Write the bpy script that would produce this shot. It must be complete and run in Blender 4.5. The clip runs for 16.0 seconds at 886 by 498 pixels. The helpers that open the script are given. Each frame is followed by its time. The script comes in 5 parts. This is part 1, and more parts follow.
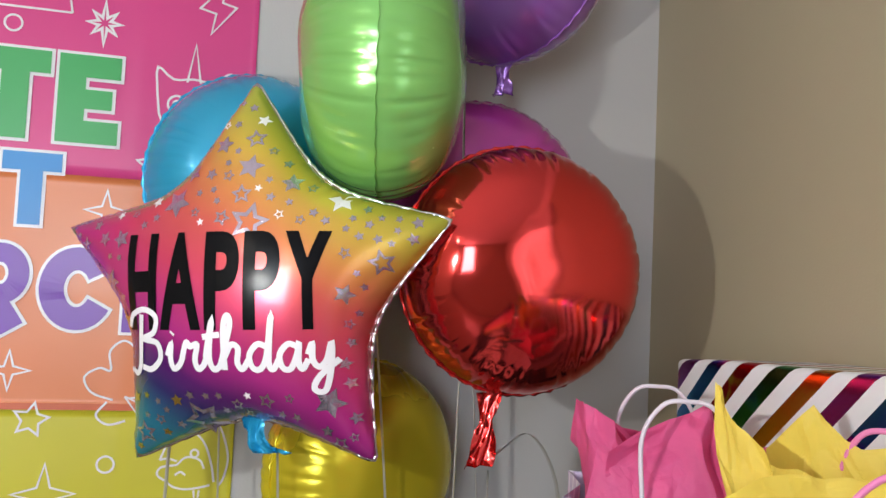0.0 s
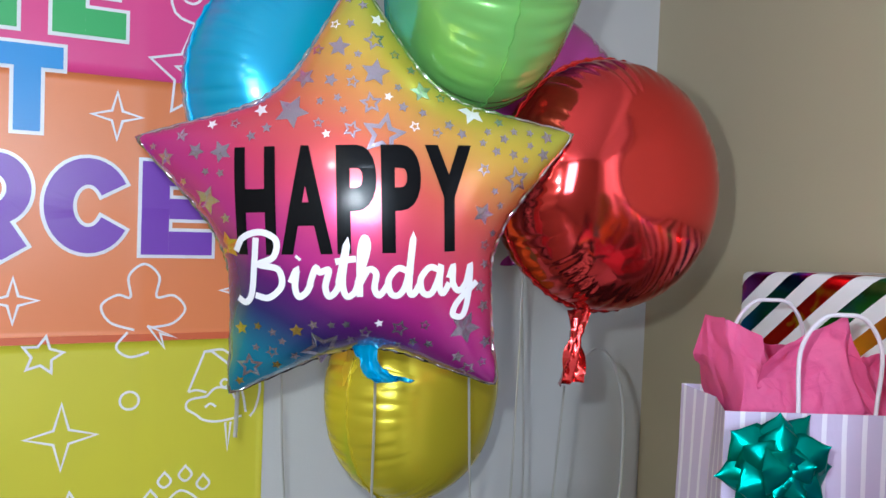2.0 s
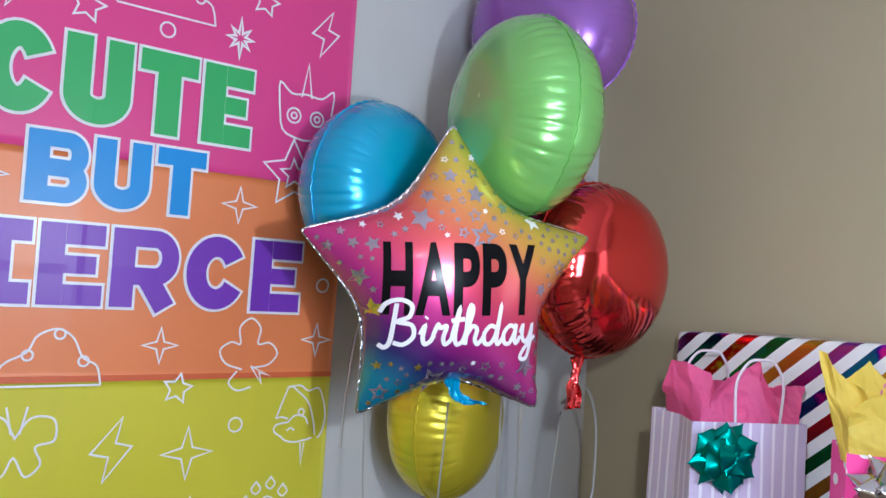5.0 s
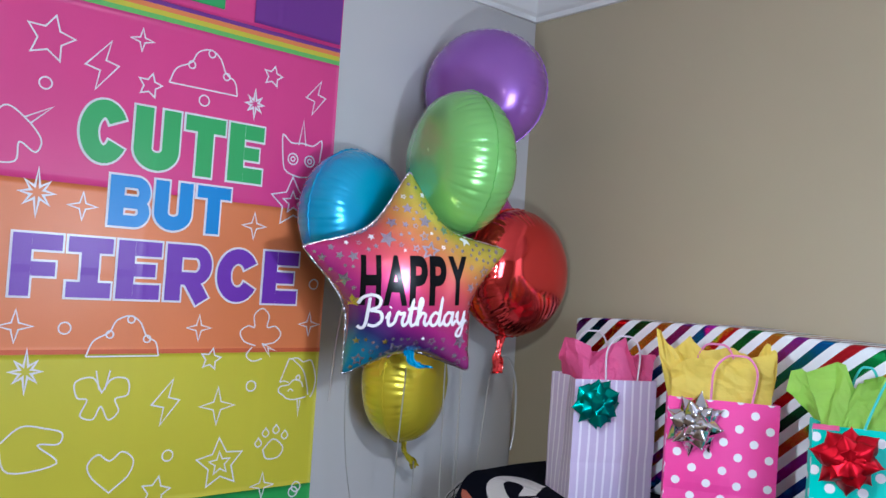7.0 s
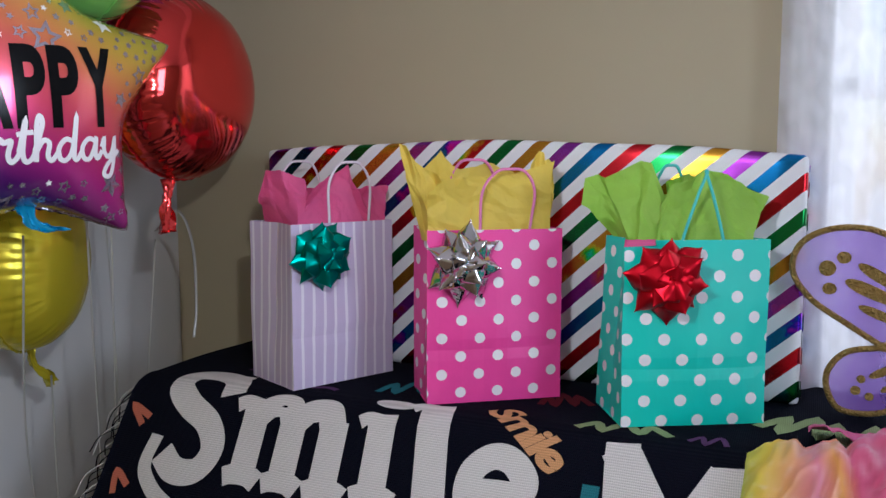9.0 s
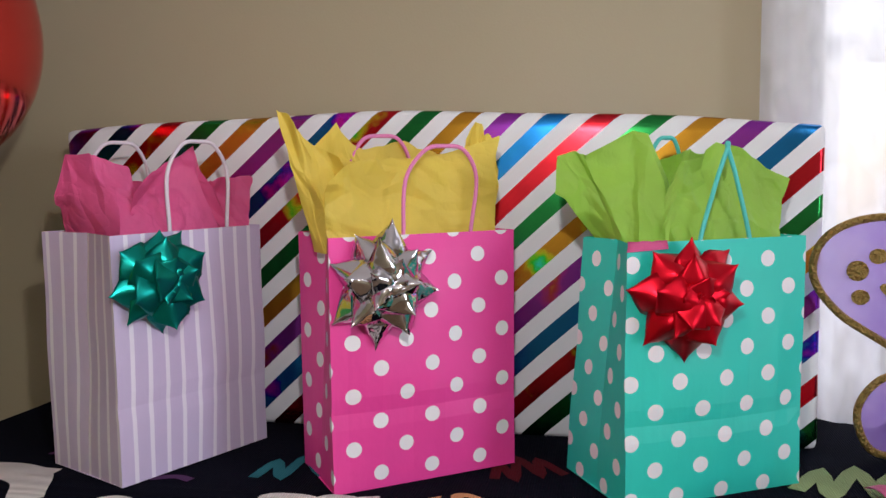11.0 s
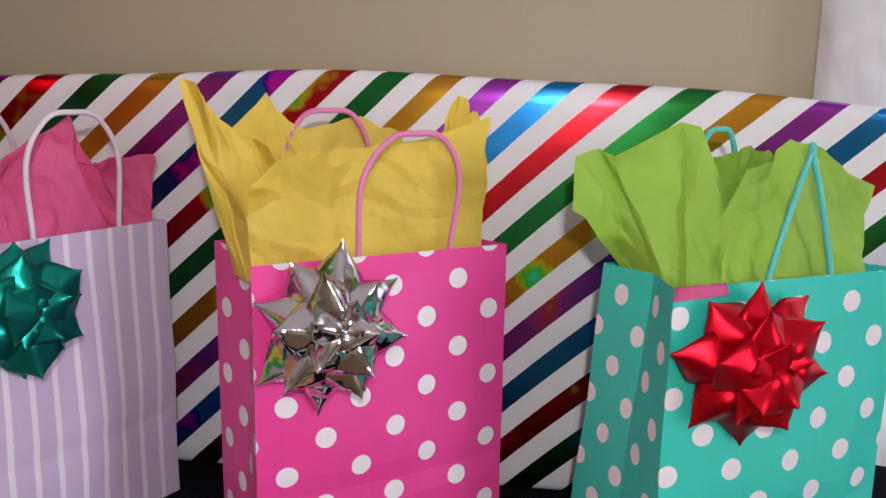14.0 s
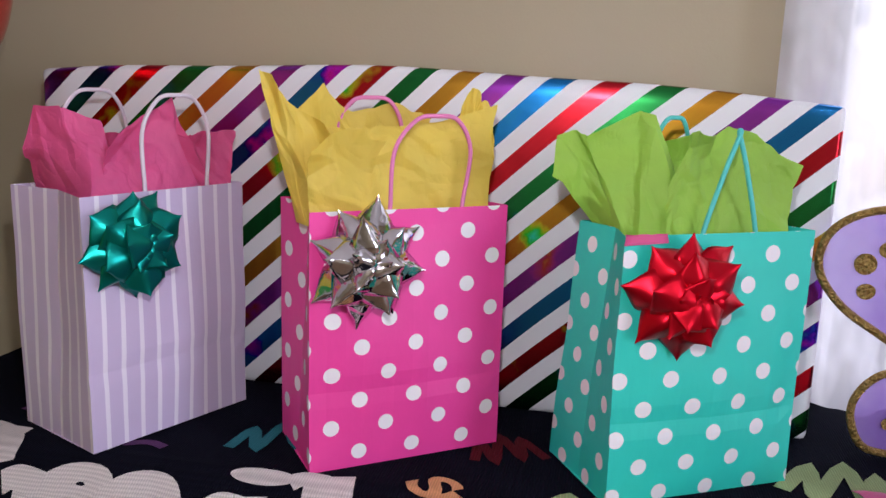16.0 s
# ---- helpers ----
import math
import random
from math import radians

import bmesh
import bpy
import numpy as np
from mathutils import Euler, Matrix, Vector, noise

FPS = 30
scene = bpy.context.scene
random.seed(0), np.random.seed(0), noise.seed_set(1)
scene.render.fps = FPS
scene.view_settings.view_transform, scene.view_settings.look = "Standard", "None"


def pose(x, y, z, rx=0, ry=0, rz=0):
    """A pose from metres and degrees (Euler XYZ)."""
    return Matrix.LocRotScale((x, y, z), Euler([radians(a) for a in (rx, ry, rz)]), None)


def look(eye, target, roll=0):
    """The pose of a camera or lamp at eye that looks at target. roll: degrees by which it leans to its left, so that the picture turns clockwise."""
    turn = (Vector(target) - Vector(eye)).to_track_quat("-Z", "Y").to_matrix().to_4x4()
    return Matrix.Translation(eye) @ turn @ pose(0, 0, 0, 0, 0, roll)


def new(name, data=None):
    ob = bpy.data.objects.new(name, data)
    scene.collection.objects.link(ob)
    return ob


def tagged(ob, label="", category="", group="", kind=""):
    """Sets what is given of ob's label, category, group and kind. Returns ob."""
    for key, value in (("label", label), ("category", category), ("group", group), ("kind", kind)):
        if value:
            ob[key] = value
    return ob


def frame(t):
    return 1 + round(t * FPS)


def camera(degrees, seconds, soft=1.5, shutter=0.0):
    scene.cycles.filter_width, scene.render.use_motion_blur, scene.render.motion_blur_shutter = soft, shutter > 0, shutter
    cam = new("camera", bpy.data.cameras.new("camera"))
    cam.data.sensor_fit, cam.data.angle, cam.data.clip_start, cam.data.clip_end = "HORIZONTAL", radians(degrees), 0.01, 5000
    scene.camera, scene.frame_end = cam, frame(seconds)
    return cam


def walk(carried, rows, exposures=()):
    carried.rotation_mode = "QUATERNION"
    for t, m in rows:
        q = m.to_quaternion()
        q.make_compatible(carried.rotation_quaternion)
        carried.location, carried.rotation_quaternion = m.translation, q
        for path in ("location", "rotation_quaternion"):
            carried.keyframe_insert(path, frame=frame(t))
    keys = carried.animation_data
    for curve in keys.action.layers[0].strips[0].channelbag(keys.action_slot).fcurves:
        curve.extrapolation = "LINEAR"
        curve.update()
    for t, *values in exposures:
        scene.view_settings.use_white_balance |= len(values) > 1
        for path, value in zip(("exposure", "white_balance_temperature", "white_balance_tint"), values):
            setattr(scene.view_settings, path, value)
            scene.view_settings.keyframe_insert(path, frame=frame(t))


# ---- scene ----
cam = camera(56.2, 16.0)
PATH = [
    (0, (0.194, 0.153, 1.347), (0.677, 2.09, 1.473), 2.6),
    (0.5, (0.147, 0.103, 1.331), (0.62, 2.045, 1.417), 2.6),
    (1, (0.034, 0.063, 1.343), (0.59, 1.982, 1.249), 2.8),
    (1.5, (-0.051, 0.188, 1.334), (0.679, 2.048, 1.245), 2.9),
    (2, (-0.125, 0.324, 1.346), (0.787, 2.102, 1.266), 2.2),
    (2.5, (-0.155, 0.375, 1.347), (0.932, 2.053, 1.274), 2.2),
    (3, (-0.184, 0.391, 1.33), (0.917, 2.06, 1.271), 3.3),
    (3.5, (-0.207, 0.401, 1.326), (0.912, 2.058, 1.386), 3.4),
    (4, (-0.26, 0.389, 1.319), (0.886, 2.027, 1.384), 3.4),
    (4.5, (-0.427, 0.279, 1.331), (0.764, 1.885, 1.387), 3.4),
    (4.7, (-0.509, 0.228, 1.343), (0.696, 1.824, 1.407), 3.6),
    (6.8, (-0.993, -0.32, 1.383), (0.31, 1.196, 1.439), 3.7),
    (7, (-0.969, -0.317, 1.377), (0.323, 1.208, 1.438), 3.8),
    (7.5, (-0.934, -0.172, 1.402), (0.441, 1.279, 1.404), 3.2),
    (8, (-0.862, -0.026, 1.296), (0.805, 1.070, 1.183), 0.8),
    (8.5, (-0.727, 0.037, 1.253), (1.045, 0.944, 1.057), 0.6),
    (9, (-0.621, 0.162, 1.256), (1.198, 0.965, 1.053), 0.0),
    (9.5, (-0.56, 0.328, 1.25), (1.364, 0.83, 1.045), -0.8),
    (9.7, (-0.551, 0.366, 1.245), (1.395, 0.786, 1.045), -0.8),
    (11.8, (-0.102, 0.452, 1.219), (1.853, 0.822, 1.018), -0.8),
    (12, (-0.081, 0.47, 1.22), (1.874, 0.816, 0.978), -0.4),
    (12.5, (-0.059, 0.485, 1.222), (1.898, 0.808, 0.966), 1.0),
    (13, (-0.051, 0.491, 1.229), (1.909, 0.778, 0.951), 1.4),
    (13.5, (-0.033, 0.49, 1.263), (1.929, 0.741, 0.963), 1.2),
    (14, (-0.027, 0.482, 1.284), (1.918, 0.751, 0.903), 0.8),
    (14.5, (-0.054, 0.479, 1.295), (1.858, 0.909, 0.898), -0.1),
    (15, (-0.085, 0.469, 1.302), (1.832, 0.87, 0.894), 0.0),
    (15.5, (-0.121, 0.453, 1.309), (1.797, 0.838, 0.891), 0.7),
    (16, (-0.22, 0.418, 1.284), (1.704, 0.797, 0.887), 1.8),
]
EXPOSURES = [(0, 0.28, 6400, 10), (1, 0.22, 5750, 6), (1.5, 0.34, 5600, 6), (3.5, 0.43, 5550, 6), (4.5, 0.33, 5500, 8), (7, 0.15, 5350, 11), (8, 0.05, 5500, 12), (9, -0.36, 5750, 12), (12.5, -0.1, 6600, 18), (15, -0.18, 6300, 20), (16, -0.08, 6100, 21)]
walk(cam, [(t, look(eye, target, roll)) for t, eye, target, roll in PATH], EXPOSURES)

# ---- world, sun, large lights ----
world = bpy.data.worlds.new("world")
scene.world = world
world.use_nodes = True
wn = world.node_tree
sky = wn.nodes.new("ShaderNodeTexSky")
sky.sky_type = "NISHITA"
sky.sun_disc = False
sky.sun_elevation, sky.sun_rotation = radians(38), radians(120)
wn.links.new(sky.outputs[0], wn.nodes["Background"].inputs[0])
wn.nodes["Background"].inputs[1].default_value = 0.12


def lamp(name, kind, place, target, watts, colour, **size):
    data = bpy.data.lights.new(name, kind)
    data.energy, data.color = watts, colour
    ob = new(name, data)
    ob.matrix_world = look(place, target)
    if kind == "AREA":
        data.shape, data.size, data.size_y = "RECTANGLE", size["w"], size["h"]
    else:
        data.shadow_soft_size = size["r"]
    return ob


lamp("torch", "POINT", (-0.13, 0.45, 1.40), (0.5, 1.2, 1.2), 13.0, (0.99, 1.0, 0.97), r=0.014)
lamp("window_daylight", "AREA", (0.99, -0.33, 1.45), (-1.0, -0.33, 1.40), 7.6, (0.92, 0.95, 1.0), w=0.9, h=1.1)
lamp("room_window_daylight", "AREA", (-1.2, -2.55, 1.5), (-1.0, 0.0, 1.4), 46.0, (0.80, 0.88, 1.0), w=0.9, h=1.2)
lamp("ceiling_light", "POINT", (-1.3, -0.9, 2.15), (0, 0, 0), 7.0, (1.0, 0.88, 0.72), r=0.07)


# ---- materials ----
def nodes(name):
    m = bpy.data.materials.new(name)
    m.use_nodes = True
    return m, m.node_tree, m.node_tree.nodes["Principled BSDF"]


def ramp(nt, fac, stops, mode="LINEAR"):
    r = nt.nodes.new("ShaderNodeValToRGB")
    r.color_ramp.interpolation = mode
    while len(r.color_ramp.elements) < len(stops):
        r.color_ramp.elements.new(0.5)
    for e, (p, c) in zip(r.color_ramp.elements, stops):
        e.position, e.color = p, (*c, 1)
    nt.links.new(fac, r.inputs[0])
    return r.outputs[0]


def maths(nt, op, a, b=0.0, c=None):
    n = nt.nodes.new("ShaderNodeMath")
    n.operation = op
    for i, v in enumerate((a, b, c)):
        if v is None:
            continue
        if isinstance(v, (int, float)):
            n.inputs[i].default_value = v
        else:
            nt.links.new(v, n.inputs[i])
    return n.outputs[0]


def mix(nt, fac, a, b, blend="MIX"):
    n = nt.nodes.new("ShaderNodeMix")
    n.data_type, n.blend_type = "RGBA", blend
    for i, v in ((0, fac), (6, a), (7, b)):
        if isinstance(v, (int, float)):
            n.inputs[i].default_value = v
        elif isinstance(v, tuple):
            n.inputs[i].default_value = (*v, 1)
        else:
            nt.links.new(v, n.inputs[i])
    return n.outputs[2]


def noise_tex(nt, scale, detail=4.0, coord="Object", stretch=None):
    tc = nt.nodes.new("ShaderNodeTexCoord")
    out = tc.outputs[coord]
    if stretch:
        mp = nt.nodes.new("ShaderNodeMapping")
        mp.inputs["Scale"].default_value = stretch
        nt.links.new(out, mp.inputs[0])
        out = mp.outputs[0]
    n = nt.nodes.new("ShaderNodeTexNoise")
    n.inputs["Scale"].default_value, n.inputs["Detail"].default_value = scale, detail
    nt.links.new(out, n.inputs["Vector"])
    return n.outputs[0]


def bump(nt, bs, height, strength, distance=0.01):
    b = nt.nodes.new("ShaderNodeBump")
    b.inputs["Strength"].default_value, b.inputs["Distance"].default_value = strength, distance
    nt.links.new(height, b.inputs["Height"])
    nt.links.new(b.outputs[0], bs.inputs["Normal"])


def plain(name, colour, rough=0.6, metal=0.0, vary=0.12, big=3.0, fine=120.0, relief=0.1, coat=0.0, depth=0.002):
    m, nt, bs = nodes(name)
    dark = tuple(c * (1 - vary) for c in colour)
    light = tuple(min(1, c * (1 + vary * 0.6)) for c in colour)
    nt.links.new(ramp(nt, noise_tex(nt, big, 5), [(0.3, dark), (0.7, light)]), bs.inputs["Base Color"])
    bs.inputs["Roughness"].default_value, bs.inputs["Metallic"].default_value = rough, metal
    bs.inputs["Coat Weight"].default_value = coat
    bs.inputs["Coat Roughness"].default_value = 0.1
    if relief:
        bump(nt, bs, noise_tex(nt, fine, 3), relief, depth)
    return m


def foil(name, colour, rough=0.16, metal=1.0, crease=0.25, scale=16.0, coat=0.0):
    """Stretched metallised film: fine creases and a slightly uneven gloss."""
    m, nt, bs = nodes(name)
    n = noise_tex(nt, scale, 3)
    nt.links.new(mix(nt, maths(nt, "MULTIPLY", n, 0.35), colour, tuple(c * 0.7 for c in colour)), bs.inputs["Base Color"])
    nt.links.new(maths(nt, "MULTIPLY_ADD", n, 0.10, rough - 0.05), bs.inputs["Roughness"])
    bs.inputs["Metallic"].default_value = metal
    bs.inputs["Coat Weight"].default_value, bs.inputs["Coat Roughness"].default_value = coat, 0.06
    bump(nt, bs, noise_tex(nt, scale * 0.8, 2), crease, 0.008)
    return m


def sheer(name, colour):
    m, nt, bs = nodes(name)
    leaf = noise_tex(nt, 26.0, 1.0, stretch=(0.3, 1.0, 0.55))
    vine = noise_tex(nt, 5.0, 1.0, stretch=(0.3, 1.3, 0.6))
    dense = ramp(nt, maths(nt, "MULTIPLY", leaf, maths(nt, "MULTIPLY_ADD", vine, 0.9, 0.55)), [(0.40, (0.35,) * 3), (0.60, (0.85,) * 3)])
    tr = nt.nodes.new("ShaderNodeBsdfTranslucent")
    tr.inputs[0].default_value = (*colour, 1)
    clear = nt.nodes.new("ShaderNodeBsdfTransparent")
    m1 = nt.nodes.new("ShaderNodeMixShader")
    m1.inputs[0].default_value = 0.5
    bs.inputs["Base Color"].default_value = (*colour, 1)
    bs.inputs["Roughness"].default_value = 0.9
    nt.links.new(bs.outputs[0], m1.inputs[1])
    nt.links.new(tr.outputs[0], m1.inputs[2])
    m2 = nt.nodes.new("ShaderNodeMixShader")
    nt.links.new(maths(nt, "MULTIPLY_ADD", dense, 0.45, 0.50), m2.inputs[0])
    nt.links.new(clear.outputs[0], m2.inputs[1])
    nt.links.new(m1.outputs[0], m2.inputs[2])
    nt.links.new(m2.outputs[0], nt.nodes["Material Output"].inputs[0])
    return m


def star_print(name):
    """Rainbow film: green and yellow above, orange and red, magenta, violet, blue at the foot."""
    m, nt, bs = nodes(name)
    tc = nt.nodes.new("ShaderNodeTexCoord")
    sep = nt.nodes.new("ShaderNodeSeparateXYZ")
    nt.links.new(tc.outputs["Object"], sep.inputs[0])
    along = maths(nt, "ADD", maths(nt, "MULTIPLY", sep.outputs[0], -0.55), maths(nt, "MULTIPLY", sep.outputs[1], -0.84))
    along = maths(nt, "ADD", along, maths(nt, "MULTIPLY", noise_tex(nt, 5.0, 2), 0.05))
    fac = maths(nt, "MULTIPLY_ADD", along, 2.15, 0.53)
    # violet and indigo print, its stops deepened with a painted dark reflection
    col = ramp(nt, fac, [(0.0, (0.20, 0.42, 0.06)), (0.15, (0.46, 0.50, 0.05)), (0.28, (0.70, 0.50, 0.06)), (0.38, (0.76, 0.30, 0.08)), (0.48, (0.75, 0.12, 0.10)), (0.60, (0.70, 0.06, 0.15)),
                         (0.74, (0.52, 0.03, 0.27)), (0.83, (0.13, 0.016, 0.19)), (0.90, (0.035, 0.03, 0.17)), (1.0, (0.025, 0.24, 0.38))])
    nt.links.new(col, bs.inputs["Base Color"])
    bs.inputs["Metallic"].default_value, bs.inputs["Roughness"].default_value = 0.42, 0.27
    bs.inputs["Coat Weight"].default_value, bs.inputs["Coat Roughness"].default_value = 0.6, 0.05
    bump(nt, bs, noise_tex(nt, 14, 2), 0.15, 0.004)
    return m


def striped_wrap(name, period):
    """White gift wrap with slanting foil stripes in five colours."""
    m, nt, bs = nodes(name)
    tc = nt.nodes.new("ShaderNodeTexCoord")
    sep = nt.nodes.new("ShaderNodeSeparateXYZ")
    nt.links.new(tc.outputs["Object"], sep.inputs[0])
    s = maths(nt, "ADD", maths(nt, "MULTIPLY", sep.outputs[1], 1.0), maths(nt, "MULTIPLY", sep.outputs[2], WRAP_SLOPE))
    s = maths(nt, "ADD", s, maths(nt, "MULTIPLY", sep.outputs[0], 0.6))
    s = maths(nt, "MULTIPLY_ADD", s, 1.0 / period, 40.0 + WRAP_PHASE)
    near = maths(nt, "MULTIPLY", maths(nt, "SUBTRACT", sep.outputs[1], 0.50), 1 / 0.16)
    slack = maths(nt, "POWER", 2.718, maths(nt, "MULTIPLY", maths(nt, "MULTIPLY", near, near), -1.0))
    s = maths(nt, "SUBTRACT", s, maths(nt, "MULTIPLY", slack, 0.30))     # the sheet is pulled askew at mid-length
    band = maths(nt, "LESS_THAN", maths(nt, "FRACT", s), 0.5)
    five = maths(nt, "FRACT", maths(nt, "MULTIPLY", maths(nt, "FLOOR", s), 0.2))
    hues = [(0.0, (0.62, 0.30, 0.03)), (0.1, (0.02, 0.22, 0.05)), (0.3, (0.55, 0.02, 0.03)), (0.5, (0.02, 0.20, 0.52)), (0.7, (0.32, 0.05, 0.42))]
    col = ramp(nt, five, hues, "CONSTANT")
    hue = nt.nodes.new("ShaderNodeHueSaturation")
    # rainbow glints of the foil, painted in as hue shifts and brighter value
    foil_glint = maths(nt, "MULTIPLY", maths(nt, "MAXIMUM", maths(nt, "SUBTRACT", noise_tex(nt, 11.0, 4), 0.60), 0.0), 3.2)
    nt.links.new(maths(nt, "ADD", 0.5, foil_glint), hue.inputs["Hue"])
    nt.links.new(maths(nt, "MULTIPLY_ADD", foil_glint, 1.6, 1.0), hue.inputs["Value"])
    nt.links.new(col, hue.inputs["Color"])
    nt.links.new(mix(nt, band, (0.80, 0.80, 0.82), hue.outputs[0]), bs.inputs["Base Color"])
    nt.links.new(band, bs.inputs["Metallic"])
    nt.links.new(maths(nt, "MULTIPLY_ADD", band, -0.17, 0.42), bs.inputs["Roughness"])
    bump(nt, bs, maths(nt, "ADD", noise_tex(nt, 6, 3), maths(nt, "MULTIPLY", noise_tex(nt, 60, 3, stretch=(1, 0.25, 1)), 0.10)), 0.16, 0.01)
    return m


def dotted_paper(name, colour, a, b, radius, du, dv):
    """Coloured paper with staggered white dots, by the sheet's own UV in metres."""
    m, nt, bs = nodes(name)
    uv = nt.nodes.new("ShaderNodeUVMap")
    sep = nt.nodes.new("ShaderNodeSeparateXYZ")
    nt.links.new(uv.outputs[0], sep.inputs[0])
    hits = []
    for k in (0.0, 0.5):
        p = []
        for out, step, off in ((sep.outputs[0], a, du), (sep.outputs[1], b, dv)):
            f = maths(nt, "FRACT", maths(nt, "ADD", maths(nt, "DIVIDE", out, step), 20.0 + off + k))
            p.append(maths(nt, "MULTIPLY", maths(nt, "SUBTRACT", f, 0.5), step))
        hits.append(maths(nt, "LESS_THAN", maths(nt, "ADD", maths(nt, "MULTIPLY", p[0], p[0]), maths(nt, "MULTIPLY", p[1], p[1])), radius * radius))
    dot = maths(nt, "MAXIMUM", hits[0], hits[1])
    base = mix(nt, noise_tex(nt, 20, 4), tuple(c * 0.9 for c in colour), tuple(min(1, c * 1.05) for c in colour))
    nt.links.new(mix(nt, dot, base, (0.82, 0.78, 0.80)), bs.inputs["Base Color"])
    bs.inputs["Roughness"].default_value = 0.45
    bump(nt, bs, noise_tex(nt, 16, 5, stretch=(1.0, 1.0, 0.6)), 0.35, 0.006)
    return m


def lined_paper(name, colour, period):
    m, nt, bs = nodes(name)
    uv = nt.nodes.new("ShaderNodeUVMap")
    sep = nt.nodes.new("ShaderNodeSeparateXYZ")
    nt.links.new(uv.outputs[0], sep.inputs[0])
    f = maths(nt, "FRACT", maths(nt, "MULTIPLY_ADD", sep.outputs[0], 1 / period, 20.25))
    wide = maths(nt, "LESS_THAN", f, 0.25)
    base = mix(nt, noise_tex(nt, 25, 4), tuple(c * 0.92 for c in colour), colour)
    nt.links.new(mix(nt, wide, base, (0.80, 0.75, 0.85)), bs.inputs["Base Color"])
    bs.inputs["Roughness"].default_value = 0.5
    bump(nt, bs, noise_tex(nt, 16, 5, stretch=(1.0, 1.0, 0.5)), 0.5, 0.007)
    return m


def tissue_paper(name, colour):
    """Thin crinkled tissue that lets some light through."""
    m, nt, bs = nodes(name)

    def ridges(scale, detail):
        """Sharp branching folds: the zero lines of a noise."""
        return maths(nt, "POWER", maths(nt, "ABSOLUTE", maths(nt, "MULTIPLY_ADD", noise_tex(nt, scale, detail), 2.0, -1.0)), 0.6)

    n = noise_tex(nt, 14, 5)
    col = ramp(nt, n, [(0.3, tuple(c * 0.88 for c in colour)), (0.7, tuple(min(1, c * 1.06) for c in colour))])
    nt.links.new(col, bs.inputs["Base Color"])
    bs.inputs["Roughness"].default_value = 0.55
    b = nt.nodes.new("ShaderNodeBump")
    b.inputs["Strength"].default_value, b.inputs["Distance"].default_value = 0.55, 0.007
    nt.links.new(maths(nt, "ADD", ridges(13.0, 1.0), maths(nt, "MULTIPLY", ridges(42.0, 2.0), 0.35)), b.inputs["Height"])
    nt.links.new(b.outputs[0], bs.inputs["Normal"])
    tr = nt.nodes.new("ShaderNodeBsdfTranslucent")
    nt.links.new(col, tr.inputs[0])
    mx = nt.nodes.new("ShaderNodeMixShader")
    mx.inputs[0].default_value = 0.42
    nt.links.new(bs.outputs[0], mx.inputs[1])
    nt.links.new(tr.outputs[0], mx.inputs[2])
    nt.links.new(mx.outputs[0], nt.nodes["Material Output"].inputs[0])
    return m


def wing_film(name):
    """Sheer printed film, violet at the root and pale lilac outwards."""
    m, nt, bs = nodes(name)
    tc = nt.nodes.new("ShaderNodeTexCoord")
    sep = nt.nodes.new("ShaderNodeSeparateXYZ")
    nt.links.new(tc.outputs["Object"], sep.inputs[0])
    f = maths(nt, "ADD", maths(nt, "MULTIPLY", sep.outputs[1], 4.6), maths(nt, "MULTIPLY", noise_tex(nt, 18, 3), 0.35))
    nt.links.new(ramp(nt, f, [(0.15, (0.20, 0.06, 0.45)), (0.6, (0.42, 0.26, 0.72)), (0.95, (0.68, 0.58, 0.86))]), bs.inputs["Base Color"])
    bs.inputs["Roughness"].default_value = 0.25
    clear = nt.nodes.new("ShaderNodeBsdfTransparent")
    clear.inputs[0].default_value = (0.8, 0.72, 0.95, 1)
    mx = nt.nodes.new("ShaderNodeMixShader")
    mx.inputs[0].default_value = 0.55
    nt.links.new(bs.outputs[0], mx.inputs[1])
    nt.links.new(clear.outputs[0], mx.inputs[2])
    nt.links.new(mx.outputs[0], nt.nodes["Material Output"].inputs[0])
    return m


def woven(name, colour):
    """Cotton tapestry weave: fine cross threads."""
    m, nt, bs = nodes(name)
    tc = nt.nodes.new("ShaderNodeTexCoord")
    waves = []
    for axis in ("Y", "Z"):
        w = nt.nodes.new("ShaderNodeTexWave")
        w.bands_direction = axis
        w.inputs["Scale"].default_value, w.inputs["Distortion"].default_value = 110.0, 0.6
        nt.links.new(tc.outputs["Object"], w.inputs["Vector"])
        waves.append(w.outputs[1])
    h = maths(nt, "ADD", waves[0], waves[1])
    n = noise_tex(nt, 90, 3)
    nt.links.new(mix(nt, maths(nt, "MULTIPLY", h, 0.35), tuple(c * 1.15 for c in colour), tuple(c * 0.6 for c in colour)), bs.inputs["Base Color"])
    bs.inputs["Roughness"].default_value = 0.95
    bs.inputs["Specular IOR Level"].default_value = 0.06
    bump(nt, bs, maths(nt, "ADD", h, n), 0.5, 0.002)
    return m


